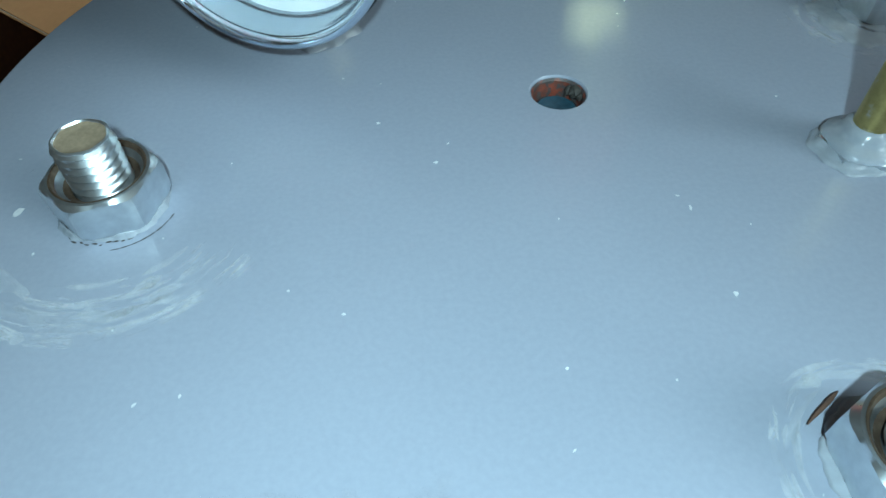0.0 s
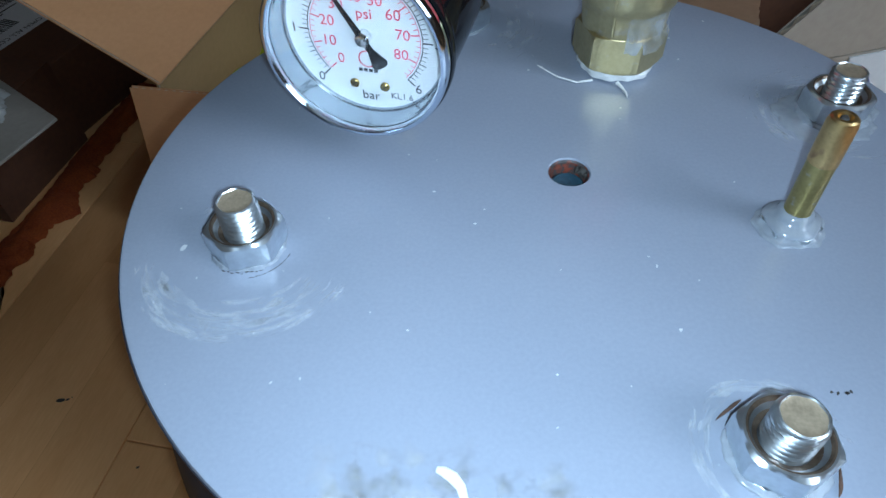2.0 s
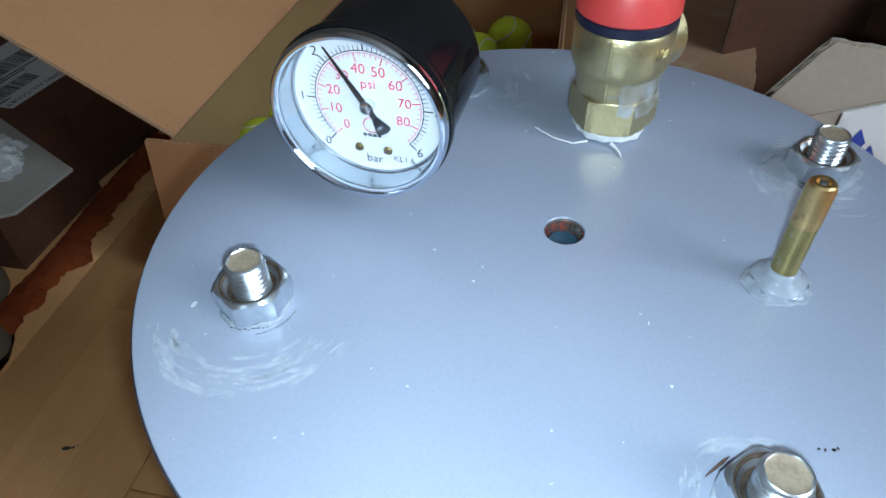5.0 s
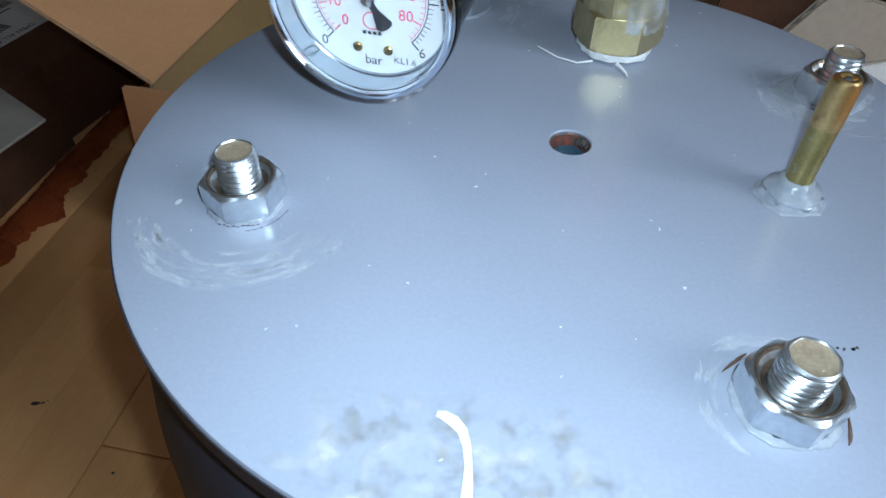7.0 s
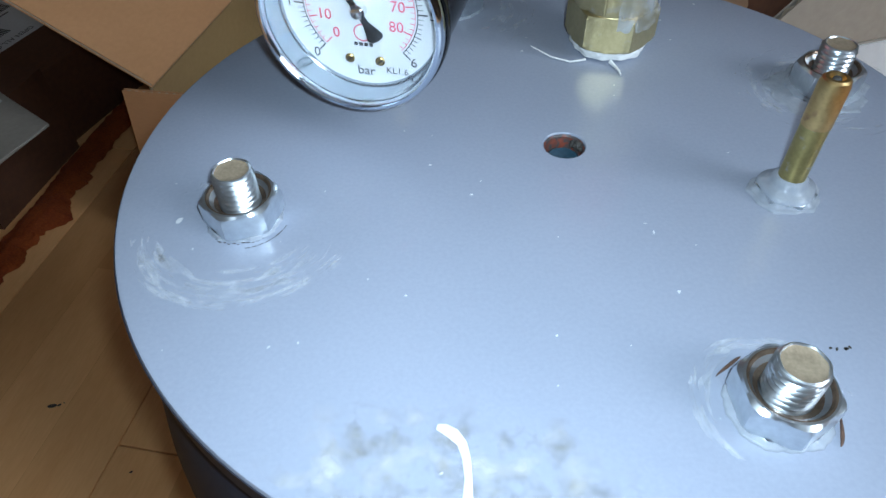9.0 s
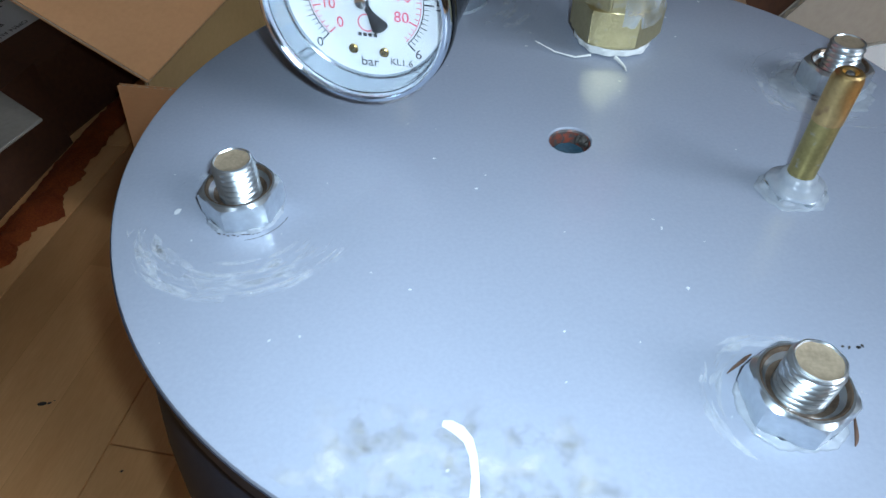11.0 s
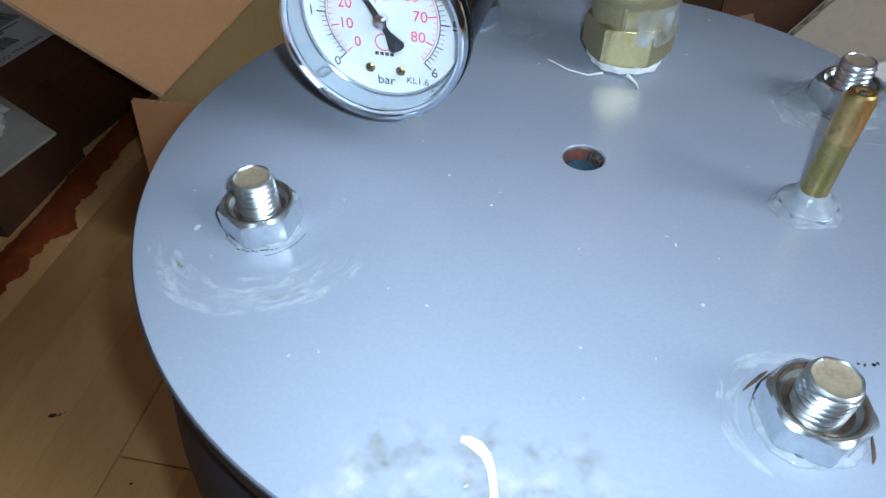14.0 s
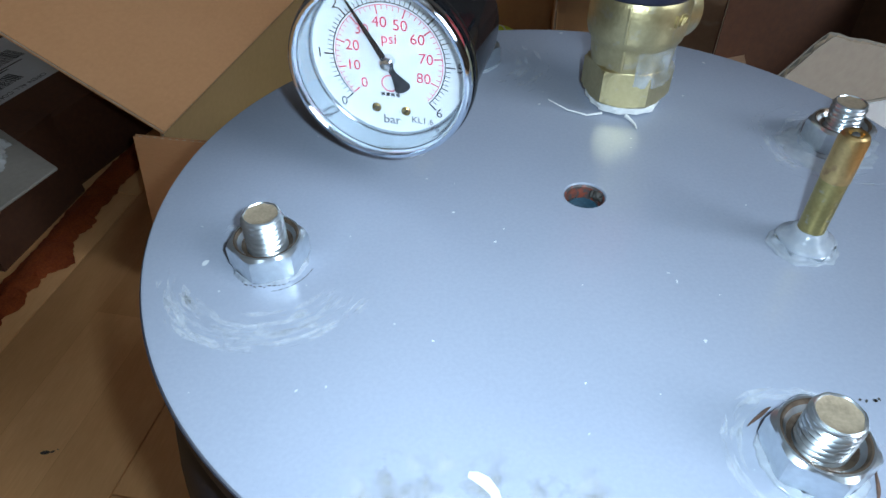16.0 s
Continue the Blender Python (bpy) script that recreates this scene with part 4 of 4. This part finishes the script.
card("back_flap", printed, C2 + 0.24 * V2 + 0.17 * U2 + (H2 + 0.001) * Z, U2, 0.5 * V2 + Z, 0.17, 0.11, CARD_DEEP_SHADE, "dark raised flap", ragged=("far",))
card("front_flap", printed, C2 + 0.002 * U2 + (H2 + 0.001) * Z, U2, Z - 0.05 * V2, 0.235, 0.056, CARD_GREY, "raised flap with a torn fluted top edge",
     ragged=("far",), tops=[0.004, 0.030, 0.055, 0.046, 0.040, 0.037, 0.036, 0.038, 0.040, 0.036, 0.034], sag=0)
bm = bmesh.new()
add_box(bm, (0.081, -0.0056, 0.02), (0.32, -0.0044, H2 - 0.0015))
fr = Matrix(((U2.x, V2.x, 0, 0), (U2.y, V2.y, 0, 0), (0, 0, 1, 0), (0, 0, 0, 1)))
bm.transform(fr)
panel = part("white_panel", bm, WHITE_PRINT, printed, "white printed panel", smooth=0)
for a, z in ((0.1028, 0.2565), (0.1185, 0.240)):
    bm = bmesh.new()
    vs = [bm.verts.new(fr @ Vector((a + dx, -0.0060, z + dz))) for dx, dz in ((-0.0094, 0), (0, -0.0135), (0.0094, 0), (0, 0.0135))]
    bm.faces.new(vs)
    part("diamond", bm, BLUE_PRINT, panel, "blue printed diamond", smooth=0)

# ---- the low carton, wrapping and cloth beside the tank ----
low = thing("low_carton", pose(-0.442, 0.398, 0), "low carton with a dull grey top, standing on the floor", "cardboard box")
outline = [(-0.060, 0.115), (-0.088, -0.035), (-0.300, 0.0), (-0.250, 0.150)]
sheet = [(0, 0), (-0.026, -0.072), (-0.110, -0.105), (-0.290, -0.020), (-0.240, 0.160), (-0.150, 0.116)]


def prism(points, z0, z1, bevel=0.0):
    b = bmesh.new()
    lo, up = ([b.verts.new((x, y, z)) for x, y in points] for z in (z0, z1))
    b.faces.new(lo)
    b.faces.new(up)
    for i in range(len(points)):
        j = (i + 1) % len(points)
        b.faces.new((lo[i], lo[j], up[j], up[i]))
    if bevel:
        bmesh.ops.bevel(b, geom=list(b.edges), offset=bevel, segments=1, affect="EDGES")
    return b


part("box_body", prism(outline, 0.0, 0.113), CARD_DEEP_SHADE, low, smooth=0)
part("top_flap", prism(sheet, 0.1135, 0.117, 0.0006), PAPER, low, "grey paper-covered flap hanging over")


def crumpled(name, parent, w, d, h, mat, seed, folds=9.0, label=""):
    """A crumpled heap: a closed dome with folds."""
    b = bmesh.new()
    bmesh.ops.create_icosphere(b, subdivisions=5, radius=1.0)
    for v in b.verts:
        p = v.co.copy()
        k = 1 + 0.35 * noise.noise(p * 1.3 + Vector((seed, 0, 0))) + 0.16 * (1 - abs(noise.noise(p * folds * 0.35 + Vector((0, seed, 0)))) * 2)
        v.co = Vector((p.x * w * k, p.y * d * k, max(0.0, p.z) * h * k))
    return part(name, b, mat, parent, label)


wrap = thing("plastic_wrap", pose(-0.560, 0.405, 0.116), "crumpled white plastic wrapping lying on the low carton", "wrapping")
crumpled("wrap_sheet", wrap, 0.062, 0.045, 0.020, PLASTIC, 3.0)
bag = thing("cloth_bag", pose(-0.615, 0.245, 0.0), "crumpled beige cloth bag lying on the floor", "bag")
crumpled("bag_cloth", bag, 0.105, 0.115, 0.085, CLOTH, 7.0, 7.0)

labelled = thing("labelled_carton", pose(-0.575, 0.600, 0.0, 0, 0, -109.4), "dark brown carton with a white barcode label", "cardboard box")
# its own x runs along the lettering, y towards the label's edge
bm = bmesh.new()
add_box(bm, (-0.20, -0.28, 0.0), (0.105, 0.085, 0.10), bevel=0.002)
part("box_body", bm, CARD_DEEP_SHADE, labelled)
bm = bmesh.new()
add_box(bm, (-0.12, -0.150, 0.1001), (0.092, 0.003, 0.1006))
lab = part("shipping_label", bm, WHITE_PRINT, labelled, "white paper label with barcodes", smooth=0)
part("lettering", text_bm("OPEN ALL COURT X4", 0.0112, Matrix.Translation((0.016, -0.008, 0.1008))), BLACK_PRINT, lab, "black printed words", smooth=0)
random.seed(5)
for y0, y1, x0, x1 in ((-0.052, -0.026, -0.02, 0.075), (-0.112, -0.078, -0.075, 0.075)):
    bm, x = bmesh.new(), x0
    while x < x1:
        w = random.choice((0.0008, 0.0014, 0.0022))
        add_box(bm, (x, y0, 0.1007), (x + w, y1, 0.1009))
        x += w + random.choice((0.0008, 0.0013, 0.002))
    tagged(part("barcode", bm, BLACK_PRINT, lab, "black printed barcode", smooth=0), kind="stuff")
for k, (x0, x1) in enumerate(((0.035, 0.075), (-0.03, 0.02), (-0.06, 0.03))):
    bm = bmesh.new()
    add_box(bm, (x0, -0.0215 - 0.043 * (k > 0) - 0.006 * (k > 1), 0.1007), (x1, -0.0190 - 0.043 * (k > 0) - 0.006 * (k > 1), 0.1009))
    part("print_bar", bm, BLACK_PRINT, lab, smooth=0)

# ---- orange cloth ----
rag = thing("orange_cloth", Matrix(), "frayed orange-brown cloth strip lying on the floor", "cloth")
bm = bmesh.new()
path = [(-0.440, 0.620), (-0.455, 0.551), (-0.469, 0.462), (-0.475, 0.405), (-0.484, 0.353), (-0.494, 0.310), (-0.506, 0.250), (-0.520, 0.180)]
NS, NW = 84, 22
rows = []
for i in range(NS + 1):
    t = i / NS * (len(path) - 1)
    k = min(int(t), len(path) - 2)
    c = Vector((*path[k], 0)).lerp(Vector((*path[k + 1], 0)), t - k)
    d = Vector((path[k + 1][0] - path[k][0], path[k + 1][1] - path[k][1], 0)).normalized()
    side = Vector((-d.y, d.x, 0))
    edge = 0.004 + 0.008 * noise.noise(Vector((i * 0.16, 5, 0))) + 0.006 * noise.noise(Vector((i * 0.7, 1, 0))) + 0.020 * math.exp(-((i - 42) / 3.5) ** 2)
    row = []
    for j in range(NW + 1):
        s = j / NW
        off = -0.036 + s * (0.036 + edge)
        p = c + side * off
        hump = 0.012 * math.sin(math.pi * min(1, s * 1.02)) ** 0.6
        p.z = 0.002 + hump * (0.75 + 0.5 * noise.noise(Vector((p.x * 30, p.y * 30, 2)))) + 0.003 * noise.noise(Vector((p.x * 120, p.y * 120, 0)))
        p.z = max(p.z, 0.0015)
        row.append(bm.verts.new(p))
    rows.append(row)
for p, q in zip(rows, rows[1:]):
    for j in range(NW):
        bm.faces.new((p[j], p[j + 1], q[j + 1], q[j]))
bmesh.ops.solidify(bm, geom=list(bm.faces), thickness=0.0014)
part("strip", bm, RAG, rag)

# ---- floor planks ----
PW, PL = 0.190, 1.25
bm = bmesh.new()
add_box(bm, (0.0006, 0.0006, -0.009), (PW - 0.0006, PL - 0.0006, 0.0), bevel=0.0008)
first = part("plank", bm, WOOD, floor)
mesh = first.data
bpy.data.objects.remove(first)
SIDES = (((-1.0, 0, 0), (-1, 0, 0)), ((1.7, 0, 0), (1, 0, 0)), ((0, -1.9, 0), (0, -1, 0)), ((0, 1.2, 0), (0, 1, 0)))


def plank_mesh(m):
    """The shared plank, or a sawn copy where it meets a wall; None outside the room."""
    ends = [m @ Vector((x, y, 0)) for x in (0, PW) for y in (0, PL)]
    cuts = []
    for co, no in SIDES:
        past = [(p - Vector(co)).dot(Vector(no)) > 0 for p in ends]
        if all(past):
            return None
        if any(past):
            cuts.append((co, no))
    if not cuts:
        return mesh
    b = bmesh.new()
    b.from_mesh(mesh)
    back = m.inverted()
    for co, no in cuts:
        cut = bmesh.ops.bisect_plane(b, geom=b.verts[:] + b.edges[:] + b.faces[:], plane_co=back @ Vector(co), plane_no=back.to_3x3() @ Vector(no), clear_outer=True)
        bmesh.ops.contextual_create(b, geom=[e for e in cut["geom_cut"] if isinstance(e, bmesh.types.BMEdge)])
    if not b.faces:
        return None
    sawn = mesh.copy()
    b.to_mesh(sawn)
    b.free()
    return sawn


for i in range(-9, 12):
    for j in range(-3, 3):
        x0 = -0.326 + PW * i
        y0 = 0.041 + PL * j + (0 if i == 0 else (i * 0.437) % PL)
        m = PLANK_TURN @ Matrix.Translation((x0, y0, 0))
        shape = plank_mesh(m)
        if shape:
            ob = new("plank", shape)
            ob.parent = floor
            ob.matrix_world = m
bm = bmesh.new()
for dx, dy, ln, wd, turn in ((0, 0, 0.0085, 0.0040, 0.1), (0.006, 0.0008, 0.004, 0.0022, 0.5), (0.0095, 0.003, 0.0016, 0.001, 0), (0.090, -0.062, 0.003, 0.002, 0.4)):
    c, sn = math.cos(turn), math.sin(turn)
    bm.faces.new([bm.verts.new((-0.384 + dx + ln / 2 * math.cos(a) * c - wd / 2 * math.sin(a) * sn, 0.138 + dy + ln / 2 * math.cos(a) * sn + wd / 2 * math.sin(a) * c, 0.0003))
                  for a in [math.tau * k / 9 for k in range(9)]])
part("floor_stain", bm, GROUT_DARK, floor, "small dark scuffs on a plank", smooth=0)
